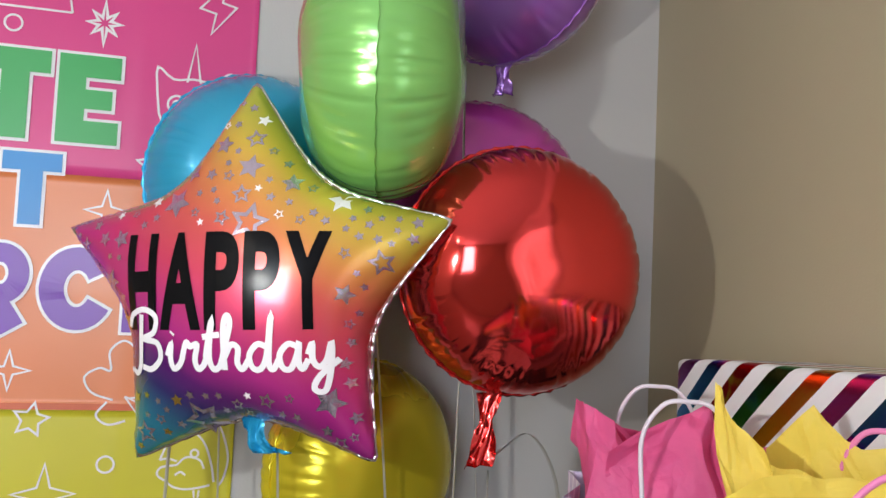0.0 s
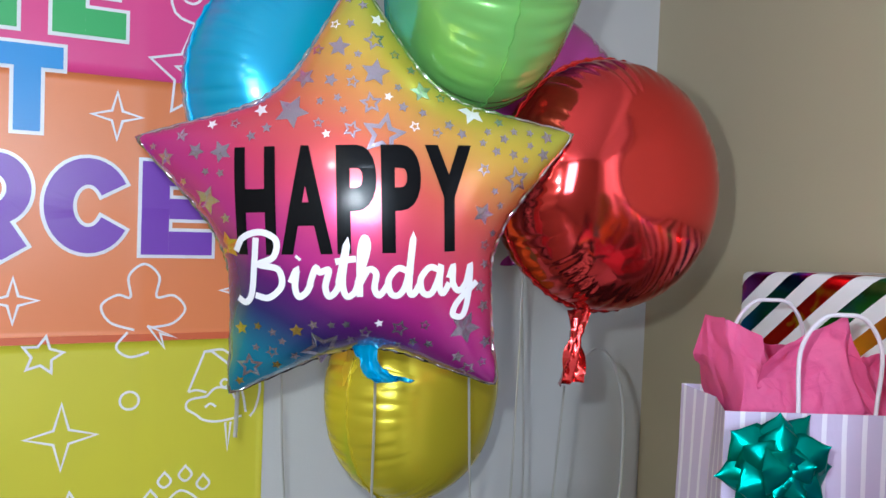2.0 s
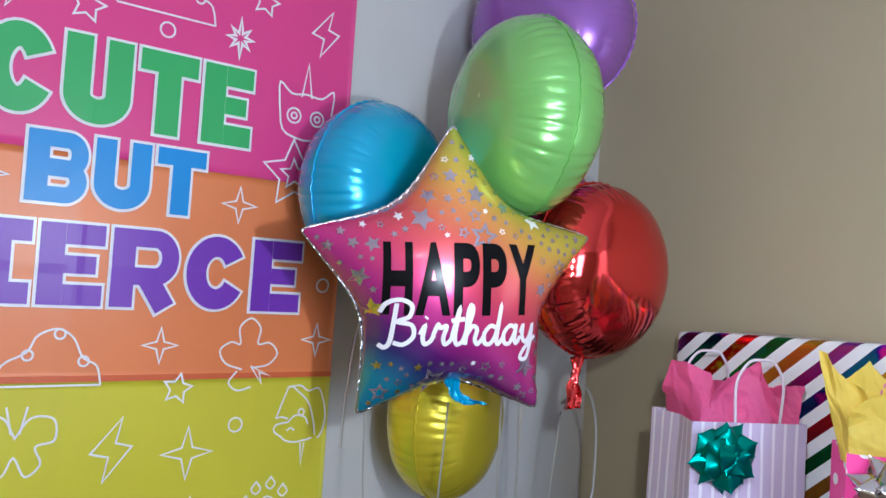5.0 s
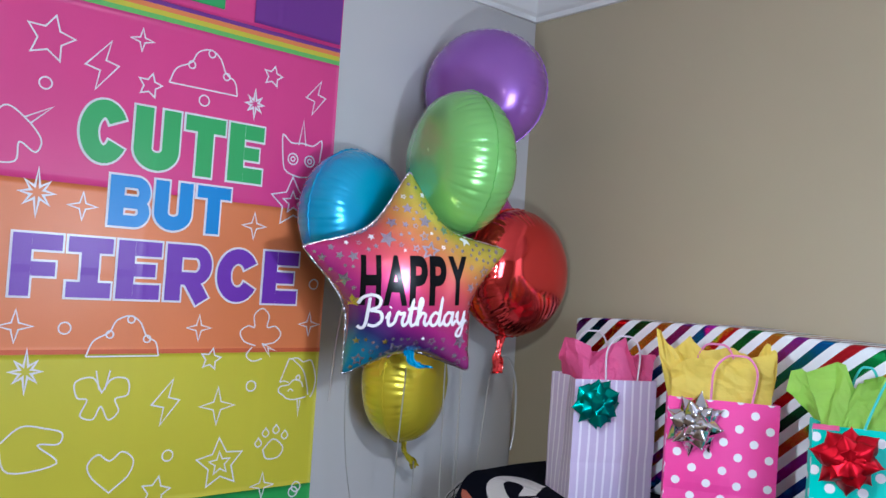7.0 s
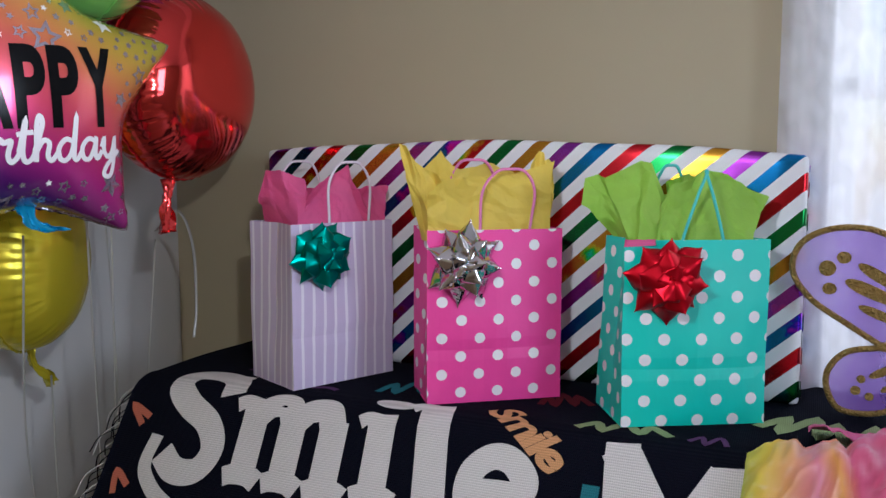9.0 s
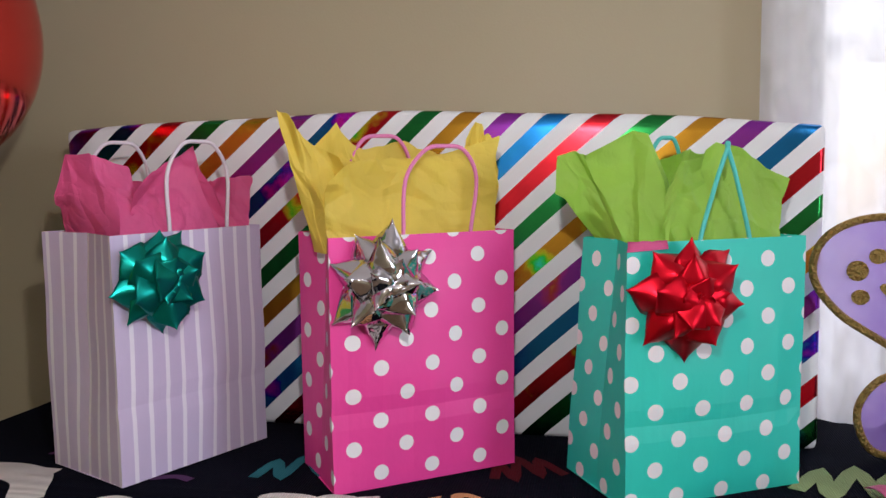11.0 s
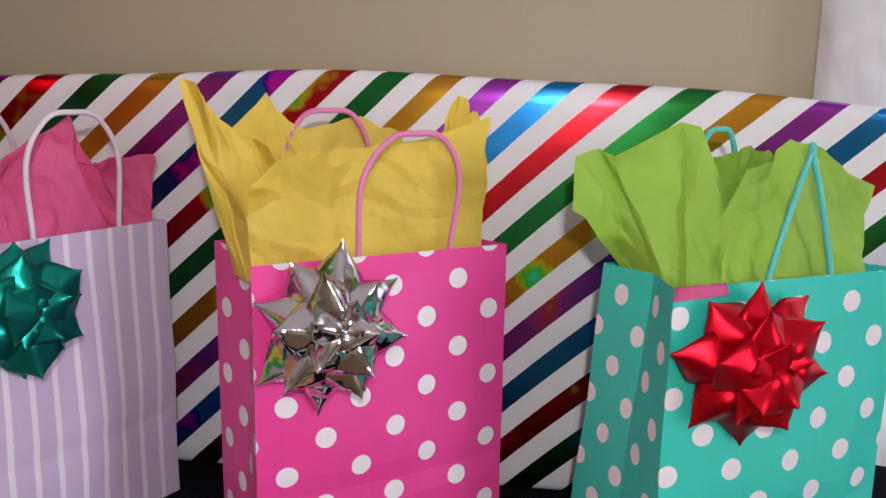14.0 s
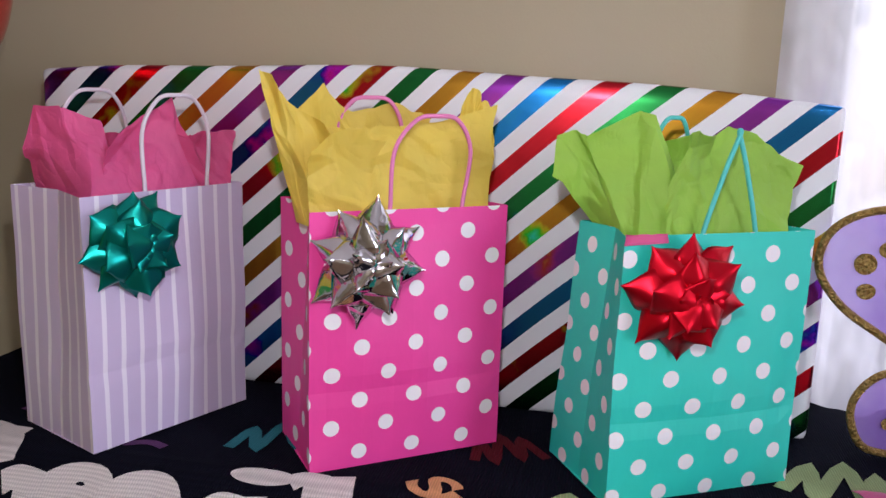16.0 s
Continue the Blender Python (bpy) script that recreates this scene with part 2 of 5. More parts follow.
def satin(name):
    """Tie-dyed satin: yellow-green into pink and rose."""
    m, nt, bs = nodes(name)
    tc = nt.nodes.new("ShaderNodeTexCoord")
    sep = nt.nodes.new("ShaderNodeSeparateXYZ")
    nt.links.new(tc.outputs["Object"], sep.inputs[0])
    f = maths(nt, "ADD", maths(nt, "MULTIPLY_ADD", sep.outputs[1], -3.3, 0.74), maths(nt, "MULTIPLY", noise_tex(nt, 9, 3), 0.22))
    nt.links.new(ramp(nt, f, [(0.08, (0.24, 0.40, 0.04)), (0.19, (0.62, 0.46, 0.04)), (0.30, (0.70, 0.34, 0.14)), (0.40, (0.68, 0.20, 0.28)), (0.48, (0.74, 0.32, 0.07)), (0.55, (0.62, 0.09, 0.20)), (0.9, (0.56, 0.045, 0.17))]), bs.inputs["Base Color"])
    bs.inputs["Roughness"].default_value = 0.35
    bs.inputs["Sheen Weight"].default_value = 0.3
    bump(nt, bs, noise_tex(nt, 12, 3), 0.3, 0.006)
    return m


WRAP_SLOPE, WRAP_PHASE = 1.1, 4.200
WALLGREY = plain("pale_grey_paint", (0.56, 0.545, 0.53), 0.55, vary=0.05, big=1.2, fine=260, relief=0.10)
WALL = plain("tan_paint", (0.475, 0.405, 0.265), 0.55, vary=0.05, big=1.2, fine=260, relief=0.10)
WHITE = plain("white_paint", (0.80, 0.79, 0.77), 0.4, vary=0.04, relief=0.05)
CEIL = plain("ceiling_paint", (0.80, 0.79, 0.80), 0.8, vary=0.03, relief=0.1)
WOOD = plain("floor_wood", (0.22, 0.14, 0.08), 0.4, vary=0.3, big=6, relief=0.1)
DARKWOOD = plain("table_wood", (0.10, 0.06, 0.04), 0.4, vary=0.3, relief=0.1)
BLUE = foil("blue_film", (0.03, 0.42, 0.70), 0.24, 0.35, 0.07, coat=0.5)
GREEN = foil("green_film", (0.26, 0.62, 0.16), 0.25, 0.35, 0.07, coat=0.5)
PURPLE = foil("purple_film", (0.34, 0.13, 0.52), 0.24, 0.4, 0.07, coat=0.5)
MAGENTA = foil("magenta_film", (0.52, 0.05, 0.36), 0.24, 0.35, 0.07, coat=0.5)
RED = foil("red_film", (0.80, 0.07, 0.065), 0.11, 0.95, 0.5, 5.0)
GOLD = foil("gold_film", (0.76, 0.63, 0.03), 0.26, 0.5, 0.5, 6.0)
SILVER = foil("silver_film", (0.70, 0.67, 0.69), 0.10, 1.0, 0.5, 40.0)
TEALFOIL = foil("teal_ribbon", (0.0, 0.29, 0.235), 0.30, 0.85, 0.06, 60.0)
REDFOIL = foil("red_ribbon", (0.62, 0.003, 0.016), 0.36, 0.85, 0.04, 60.0)
RAINBOW = star_print("rainbow_film")
INK = plain("black_ink", (0.005, 0.005, 0.006), 0.22, vary=0.1, relief=0, coat=0.0)
INK.node_tree.nodes["Principled BSDF"].inputs["Specular IOR Level"].default_value = 0.12
WHITEINK = plain("white_ink", (0.82, 0.80, 0.83), 0.35, vary=0.03, relief=0)
STARFOIL = foil("star_foil", (0.62, 0.55, 0.68), 0.25, 0.9, 0.2, 60.0)
GOLDSTAR = foil("gold_star_foil", (0.72, 0.55, 0.12), 0.25, 0.9, 0.2, 60.0)
WRAP = striped_wrap("striped_wrap", 0.0601)
PINKDOT = dotted_paper("pink_dot_paper", (0.84, 0.055, 0.32), 0.0605, 0.0585, 0.0086, 0.61, 0.20)
TEALDOT = dotted_paper("teal_dot_paper", (0.02, 0.60, 0.49), 0.0538, 0.0604, 0.0086, 0.388, 0.365)
LILAC = lined_paper("lilac_stripe_paper", (0.60, 0.50, 0.70), 0.0215)
PINKTISSUE = tissue_paper("pink_tissue", (0.93, 0.16, 0.41))
YELLOWTISSUE = tissue_paper("yellow_tissue", (0.97, 0.78, 0.14))
GREENTISSUE = tissue_paper("green_tissue", (0.45, 0.73, 0.10))
CORDWHITE = plain("white_cord", (0.74, 0.66, 0.74), 0.6, relief=0.3, fine=400)
CORDPINK = plain("pink_cord", (0.78, 0.22, 0.46), 0.6, relief=0.3, fine=400)
CORDTEAL = plain("teal_cord", (0.08, 0.55, 0.50), 0.6, relief=0.3, fine=400)
NAVY = woven("navy_weave", (0.0045, 0.005, 0.011))
CREAM = woven("cream_weave", (0.70, 0.655, 0.63))
ORANGEW = woven("apricot_weave", (0.66, 0.34, 0.16))
CORALW = woven("coral_weave", (0.56, 0.16, 0.10))
GREENW = woven("sage_weave", (0.34, 0.42, 0.20))
TEALW = woven("teal_weave", (0.03, 0.17, 0.20))
MAROONW = woven("maroon_weave", (0.10, 0.012, 0.018))
PLUMW = woven("plum_weave", (0.12, 0.05, 0.14))
SATIN = satin("tie_dye_satin")
ROSE = plain("rose_ruffle", (0.74, 0.10, 0.26), 0.5, vary=0.2, big=20, relief=0.3)
CLOTHWHITE = plain("white_cloth", (0.78, 0.77, 0.80), 0.9, vary=0.06, big=30, fine=300, relief=0.3)
CURTAIN = sheer("sheer_voile", (0.86, 0.86, 0.88))
GLITTER = foil("gold_glitter", (0.42, 0.27, 0.08), 0.45, 0.8, 1.0, 300.0)
LILACWING = wing_film("lilac_wing_film")
RIBBON = foil("ribbon_white", (0.50, 0.48, 0.45), 0.3, 0.5, 0.1)


# ---- builders ----
def part(name, bm, material, parent=None, label="", smooth=True):
    me = bpy.data.meshes.new(name)
    bm.to_mesh(me)
    bm.free()
    if smooth:
        for p in me.polygons:
            p.use_smooth = True
    me.materials.append(material)
    ob = new(name, me)
    if parent is not None:
        ob.parent = parent
    return tagged(ob, label)


def thing(name, label, category, m=None, group="", kind=""):
    ob = new(name)
    ob.empty_display_size = 0.02
    if m is not None:
        ob.matrix_world = m
    return tagged(ob, label, category, group, kind)


def box(x0, x1, y0, y1, z0, z1, bevel=0.0):
    bm = bmesh.new()
    bmesh.ops.create_cube(bm, size=1, matrix=Matrix.LocRotScale(((x0 + x1) / 2, (y0 + y1) / 2, (z0 + z1) / 2), None, (x1 - x0, y1 - y0, z1 - z0)))
    if bevel:
        bmesh.ops.bevel(bm, geom=bm.edges[:], offset=bevel, segments=2, affect="EDGES", profile=0.5)
    return bm


def structure(name, bm, material, label, category, smooth=False):
    return tagged(part(name, bm, material, None, label, smooth), "", category, "", "structure")


def facing(place, azimuth, lean=0.0, tilt=0.0):
    """Local x to the right, y up, z towards the viewer; azimuth turns the face from -y towards +x; tilt looks up."""
    return Matrix.Translation(place) @ Matrix.Rotation(radians(azimuth), 4, "Z") @ Matrix.Rotation(radians(90 - tilt), 4, "X") @ Matrix.Rotation(radians(lean), 4, "Z")


def grid(nu, nv, f):
    """A sheet over u, v in 0..1, with UVs left to the caller."""
    bm = bmesh.new()
    vs = [[bm.verts.new(f(i / nu, j / nv)) for i in range(nu + 1)] for j in range(nv + 1)]
    for j in range(nv):
        for i in range(nu):
            bm.faces.new((vs[j][i], vs[j][i + 1], vs[j + 1][i + 1], vs[j + 1][i]))
    return bm


def thicken(bm, d):
    """Give a sheet a second side, a little behind the first, and close its rim."""
    bm.normal_update()
    front = bm.verts[:]
    faces = bm.faces[:]
    rim = [(e.verts[0], e.verts[1]) for e in bm.edges if len(e.link_faces) == 1]
    back = {v: bm.verts.new(v.co - v.normal * d) for v in front}
    for f in faces:
        g = bm.faces.new([back[v] for v in reversed(f.verts)])
        g.smooth = f.smooth
        g.material_index = f.material_index
    for a, b in rim:
        bm.faces.new((a, b, back[b], back[a]))
    bm.normal_update()
    return bm


def tube(points, radius, sides=6, closed=False):
    bm = bmesh.new()
    pts = [Vector(p) for p in points]
    rings = []
    for i, p in enumerate(pts):
        d = (pts[min(i + 1, len(pts) - 1)] - pts[max(i - 1, 0)]).normalized()
        a = d.orthogonal().normalized() if i == 0 else (rings_a - d * rings_a.dot(d)).normalized()
        rings_a = a
        b = d.cross(a)
        rings.append([bm.verts.new(p + (a * math.cos(t) + b * math.sin(t)) * radius) for t in (2 * math.pi * k / sides for k in range(sides))])
    for r0, r1 in zip(rings, rings[1:]):
        for k in range(sides):
            bm.faces.new((r0[k], r0[(k + 1) % sides], r1[(k + 1) % sides], r1[k]))
    bm.faces.new(rings[0][::-1]), bm.faces.new(rings[-1])
    return bm


def strip(points, width, side):
    """A flat ribbon along points, broad along the vector side."""
    bm = bmesh.new()
    rows = [(bm.verts.new(Vector(p) - side * width / 2), bm.verts.new(Vector(p) + side * width / 2)) for p in points]
    for (a, b), (c, d) in zip(rows, rows[1:]):
        bm.faces.new((a, b, d, c))
    return thicken(bm, 0.0004)


def spline(points, n=10):
    """Catmull-Rom through points."""
    p = [Vector(q) for q in points]
    p = [2 * p[0] - p[1]] + p + [2 * p[-1] - p[-2]]
    out = []
    for i in range(1, len(p) - 2):
        a, b, c, d = p[i - 1:i + 3]
        for k in range(n):
            t = k / n
            out.append(0.5 * (2 * b + (c - a) * t + (2 * a - 5 * b + 4 * c - d) * t * t + (3 * b - a - 3 * c + d) * t ** 3))
    return out + [p[-2]]


def text_bm(word, width, height, fat=0.0, shear=0.0, gap=1.0, fine=0.0):
    """The word as a flat mesh, its lower left corner at the origin, scaled to width and height."""
    cu = bpy.data.curves.new("text", "FONT")
    cu.body, cu.offset, cu.shear, cu.space_character, cu.resolution_u = word, fat, shear, gap, 5
    ob = new("text", cu)
    dg = bpy.context.evaluated_depsgraph_get()
    me = bpy.data.meshes.new_from_object(ob.evaluated_get(dg))
    bm = bmesh.new()
    bm.from_mesh(me)
    bpy.data.objects.remove(ob)
    bpy.data.curves.remove(cu)
    bpy.data.meshes.remove(me)
    xs, ys = [v.co.x for v in bm.verts], [v.co.y for v in bm.verts]
    x0, x1, y0, y1 = min(xs), max(xs), min(ys), max(ys)
    for v in bm.verts:
        v.co = ((v.co.x - x0) / (x1 - x0) * width, (v.co.y - y0) / (y1 - y0) * height, 0)
    bmesh.ops.triangulate(bm, faces=bm.faces[:])
    for _ in range(5 if fine else 0):
        long = [e for e in bm.edges if e.calc_length() > fine]
        if not long:
            break
        bmesh.ops.subdivide_edges(bm, edges=long, cuts=1)
        bmesh.ops.triangulate(bm, faces=bm.faces[:])
    return bm


def star_points(n, r0, r1, turn=90.0):
    return [((r0 if k % 2 == 0 else r1) * math.cos(radians(turn + 180 * k / n)), (r0 if k % 2 == 0 else r1) * math.sin(radians(turn + 180 * k / n))) for k in range(2 * n)]


def outline_bm(loop, width, closed=True):
    """A flat drawn line of that width along a loop of (x, y), in the plane z = 0."""
    bm = bmesh.new()
    pts = [Vector((x, y, 0)) for x, y in loop]
    n = len(pts)
    rows = []
    for i, p in enumerate(pts):
        a = pts[(i - 1) % n] if closed or i else p
        b = pts[(i + 1) % n] if closed or i < n - 1 else p
        d0, d1 = (p - a), (b - p)
        d0 = d0.normalized() if d0.length else d1.normalized()
        d1 = d1.normalized() if d1.length else d0
        m = (d0 + d1)
        m = m.normalized() if m.length > 0.05 else d0
        s = Vector((-m.y, m.x, 0)) * (width / 2) / max(0.45, m.dot(d0))
        rows.append((bm.verts.new(p - s), bm.verts.new(p + s)))
    for i in range(n if closed else n - 1):
        (a, b), (c, d) = rows[i], rows[(i + 1) % n]
        bm.faces.new((a, c, d, b))
    return bm


def plate(loop, d):
    """A flat plate of thickness d whose face is the closed loop of places; d is a vector."""
    bm = bmesh.new()
    lo = [bm.verts.new(Vector(p)) for p in loop]
    hi = [bm.verts.new(Vector(p) + Vector(d)) for p in loop]
    bm.faces.new(lo[::-1]), bm.faces.new(hi)
    for k in range(len(lo)):
        bm.faces.new((lo[k], lo[(k + 1) % len(lo)], hi[(k + 1) % len(lo)], hi[k]))
    bmesh.ops.recalc_face_normals(bm, faces=bm.faces[:])
    return bm


# ---- the room ----
CX, CY, CEILZ = 0.943, 1.55, 2.30          # faces of the window wall and of the banner wall
WX, SY = -2.6, -2.6


def boxes(*dims):
    bm = bmesh.new()
    for d in dims:
        other = box(*d)
        me = bpy.data.meshes.new("tmp")
        other.to_mesh(me)
        other.free()
        bm.from_mesh(me)
        bpy.data.meshes.remove(me)
    return bm


structure("floor", box(WX - 0.12, CX + 0.12, SY - 0.12, CY + 0.12, -0.1, 0.0), WOOD, "brown wooden floor boards", "floor")
structure("ceiling", box(WX - 0.12, CX + 0.12, SY - 0.12, CY + 0.12, CEILZ, CEILZ + 0.1), CEIL, "plain white painted ceiling", "ceiling")
structure("wall_north", box(WX - 0.12, CX + 0.12, CY, CY + 0.12, 0, CEILZ), WALLGREY, "pale grey painted wall with a hanging banner", "wall")
WY0, WY1, WZ0, WZ1 = -0.80, 0.13, 0.80, 1.98   # window opening
structure("wall_east", boxes((CX, CX + 0.12, WY1, CY, 0, CEILZ), (CX, CX + 0.12, SY, WY0, 0, CEILZ), (CX, CX + 0.12, WY0, WY1, 0, WZ0), (CX, CX + 0.12, WY0, WY1, WZ1, CEILZ)),
          WALL, "tan painted wall beside the curtained window", "wall")
structure("wall_west", box(WX - 0.12, WX, SY - 0.12, CY, 0, CEILZ), WALL, "plain tan painted wall", "wall")
structure("wall_south", boxes((WX, -1.65, SY - 0.12, SY, 0, CEILZ), (-0.75, CX + 0.12, SY - 0.12, SY, 0, CEILZ), (-1.65, -0.75, SY - 0.12, SY, 0, 0.9), (-1.65, -0.75, SY - 0.12, SY, 2.1, CEILZ)),
          WALL, "tan painted wall with a window", "wall")


def cornice(name, run):
    """Stepped plaster crown moulding; run maps (along, out, z) to a place."""
    prof = [(0.0, 2.205), (0.012, 2.205), (0.014, 2.220), (0.028, 2.226), (0.040, 2.242), (0.062, 2.268), (0.066, 2.280), (0.082, 2.284), (0.086, CEILZ), (0.0, CEILZ)]
    bm = bmesh.new()
    ends = [[bm.verts.new(run(s, o, z)) for o, z in prof] for s in (0, 1)]
    n = len(prof)
    for k in range(n):
        bm.faces.new((ends[0][k], ends[0][(k + 1) % n], ends[1][(k + 1) % n], ends[1][k]))
    bmesh.ops.recalc_face_normals(bm, faces=bm.faces[:])
    structure(name, bm, WHITE, "white stepped plaster crown moulding", "moulding")


cornice("trim_1", lambda s, o, z: (WX + s * (CX - o - WX), CY - o, z))
cornice("trim_2", lambda s, o, z: (CX - o, CY - o + s * (SY - CY + o), z))

# window of the east wall
win = thing("window_1", "white framed window with daylight behind sheer curtains", "window", kind="structure")
for name, d in (("window_frame", (CX - 0.014, CX, WY1, 0.200, WZ0 - 0.06, WZ1 + 0.08)), ("window_frame", (CX - 0.014, CX, WY0 - 0.09, WY0, WZ0 - 0.06, WZ1 + 0.08)),
                ("window_frame", (CX - 0.014, CX, WY0, WY1, WZ1, WZ1 + 0.08)), ("window_sill", (CX - 0.03, CX + 0.06, WY0 - 0.02, WY1 + 0.02, WZ0 - 0.025, WZ0)),
                ("window_frame", (CX + 0.07, CX + 0.10, WY0, WY1, 1.37, 1.41)), ("window_frame", (CX + 0.07, CX + 0.10, WY1 - 0.04, WY1, WZ0, WZ1)), ("window_frame", (CX + 0.07, CX + 0.10, WY0, WY0 + 0.04, WZ0, WZ1))):
    part(name, box(*d, bevel=0.003), WHITE, win, smooth=False)

# ---- curtain and its rod ----
def curtain_sheet(u, v):
    y = 0.217 - u * 1.11
    z = 2.03 - v * 1.25
    fold = 0.016 * math.sin(y * 62) + 0.007 * math.sin(y * 141 + 1.0) + 0.006 * math.sin(y * 23 + z * 2)
    return (0.902 + fold * (0.55 + 0.45 * v), y, z)


curtain = tagged(part("curtain", grid(220, 30, curtain_sheet), CURTAIN), "sheer white voile curtain with woven leaf pattern", "curtain")
valance = thing("curtain_valance", "gathered white fabric valance over the window", "valance")


def valance_sheet(u, v):
    y = 0.272 - max(0.0, u - 0.04) * 1.35
    x = CX - 0.075 * min(1.0, u / 0.04) + 0.008 * math.sin(y * 75) * (u > 0.04)
    drop = 0.36 - 0.03 * math.sin(min(1.0, u * 3) * math.pi / 2) + 0.006 * math.sin(y * 40)
    return (x - 0.006 * math.sin(v * 9), y, 2.06 - v * drop)


part("gathered_cloth", thicken(grid(160, 20, valance_sheet), 0.004), CLOTHWHITE, valance)
part("board", box(CX - 0.08, CX, -1.0, 0.275, 2.055, 2.075, 0.003), WHITE, valance)


# ---- the banner ----
BY = CY - 0.006
banner = thing("party_banner", "printed vinyl party banner in pink, orange, yellow and green bands", "banner", Matrix.Translation((0.015, 0, 0.008)))
VINYL = {}
for key, colour in (("pink", (0.68, 0.05, 0.24)), ("orange", (0.74, 0.215, 0.07)), ("yellow", (0.60, 0.54, 0.03)), ("green", (0.05, 0.38, 0.08)), ("violet", (0.16, 0.03, 0.26)), ("blue", (0.03, 0.26, 0.62)),
                    ("red", (0.6, 0.03, 0.05)), ("rust", (0.62, 0.12, 0.04)), ("lime", (0.16, 0.50, 0.12)), ("letter_green", (0.055, 0.40, 0.11)), ("letter_blue", (0.01, 0.24, 0.62)), ("letter_violet", (0.17, 0.035, 0.42))):
    VINYL[key] = plain("vinyl_" + key, colour, 0.38, vary=0.05, big=2.5, fine=9, relief=0.22, depth=0.006)
OUTLINE = plain("vinyl_white", (0.80, 0.77, 0.80), 0.30, vary=0.03, relief=0)
BX0, BX1 = -1.20, 0.193


def drape(x, z):
    crease = sum(max(0.0, 1 - abs(x - k) / 0.012) for k in (-0.90, -0.60, -0.29, 0.015)) + max(0.0, 1 - abs(z - 1.33) / 0.012)
    return 0.0016 * math.sin(x * 9 + 1) + 0.0012 * math.sin(z * 7 + x * 4) - 0.0014 * crease


def band(key, z0, z1, x0=BX0, x1=BX1, off=0.0, label=""):
    bm = grid(120, 24, lambda u, v: (x0 + u * (x1 - x0), BY - off + drape(x0 + u * (x1 - x0), z0 + v * (z1 - z0)), z0 + v * (z1 - z0)))
    part("band", thicken(bm, 0.0006), VINYL[key], banner, label)


band("pink", 1.9455, 2.20, label="pink printed band")
for i, key in enumerate(("violet", "orange", "yellow", "lime")):
    band(key, 1.936 - i * 0.0115, 1.9475 - i * 0.0115, label="thin rainbow stripe")
band("pink", 1.510, 1.9015, label="pink printed band")
band("orange", 1.148, 1.510, label="orange printed band")
band("rust", 1.146, 1.156, off=0.002, label="narrow dark orange line")
band("yellow", 0.805, 1.148, label="yellow printed band")
band("green", 0.45, 0.805, label="green printed band")
band("violet", 1.955, 2.20, -0.06, BX1 - 0.004, 0.003, "violet printed panel")
band("letter_green", 1.965, 2.05, -0.42, -0.14, 0.003, "green bar of unread lettering")


def on_banner(bm, x, z, off):
    for v in bm.verts:
        px, pz = x + v.co.x, z + v.co.y
        v.co = (px, BY - off + drape(px, pz), pz)
    return bm


def line(x0, y0, x1, y1, n=8):
    return [(x0 + (x1 - x0) * k / n, y0 + (y1 - y0) * k / n) for k in range(n + 1)]


def arc(cx, cy, rx, ry, a0, a1, n=20):
    return [(cx + rx * math.cos(radians(a0 + (a1 - a0) * k / n)), cy + ry * math.sin(radians(a0 + (a1 - a0) * k / n))) for k in range(n + 1)]


def block_letter(c, w, h):
    """Strokes of a fat block letter, w wide and h high: (path along its middle, breadth)."""
    v, z = 0.285 * h, 0.255 * h                       # upright and level strokes
    stem_ = (line(v / 2, 0, v / 2, h), v)
    if c == "E":
        return [stem_] + [(line(v, y, x, y), k) for y, x, k in ((z / 2, w, z), (h / 2, w * 0.88, z * 0.86), (h - z / 2, w, z))]
    if c == "F":
        return [stem_, (line(v, h - z / 2, w, h - z / 2), z), (line(v, h * 0.44, w * 0.88, h * 0.44), z * 0.9)]
    if c == "T":
        return [(line(0, h - z / 2, w, h - z / 2), z), (line(w / 2, 0, w / 2, h - z), v)]
    if c == "I":
        return [(line(w / 2, 0, w / 2, h), v), (line(0, z / 2, w, z / 2), z), (line(0, h - z / 2, w, h - z / 2), z)]
    if c == "U":
        r = (w - v) / 2
        return [(line(v / 2, h, v / 2, v / 2 + r) + arc(w / 2, v / 2 + r * 0.86, r, r * 0.86, 180, 360) + line(w - v / 2, v / 2 + r, w - v / 2, h), v)]
    if c == "C":
        return [(arc(w / 2, h / 2, (w - v) / 2, (h - v) / 2, 30, 330, 30), v * 0.96)]
    t = 0.225 * h
    if c == "B":
        bowls = [(line(v / 2, y1, w - t / 2 - r, y1) + arc(w - t / 2 - r, (y0 + y1) / 2, r, (y1 - y0) / 2, 90, -90) + line(w - t / 2 - r, y0, v / 2, y0), t) for y0, y1, r in ((h * 0.48, h - t / 2, h * 0.16), (t / 2, h * 0.50, h * 0.18))]
        return [stem_] + bowls
    y0, y1, r = h * 0.40, h - t / 2, h * 0.20            # R
    return [stem_, (line(v / 2, y1, w - t / 2 - r, y1) + arc(w - t / 2 - r, (y0 + y1) / 2, r, (y1 - y0) / 2, 90, -90) + line(w - t / 2 - r, y0, v / 2, y0), t), (line(w * 0.54, h * 0.38, w - v * 0.52, 0), v * 0.95)]


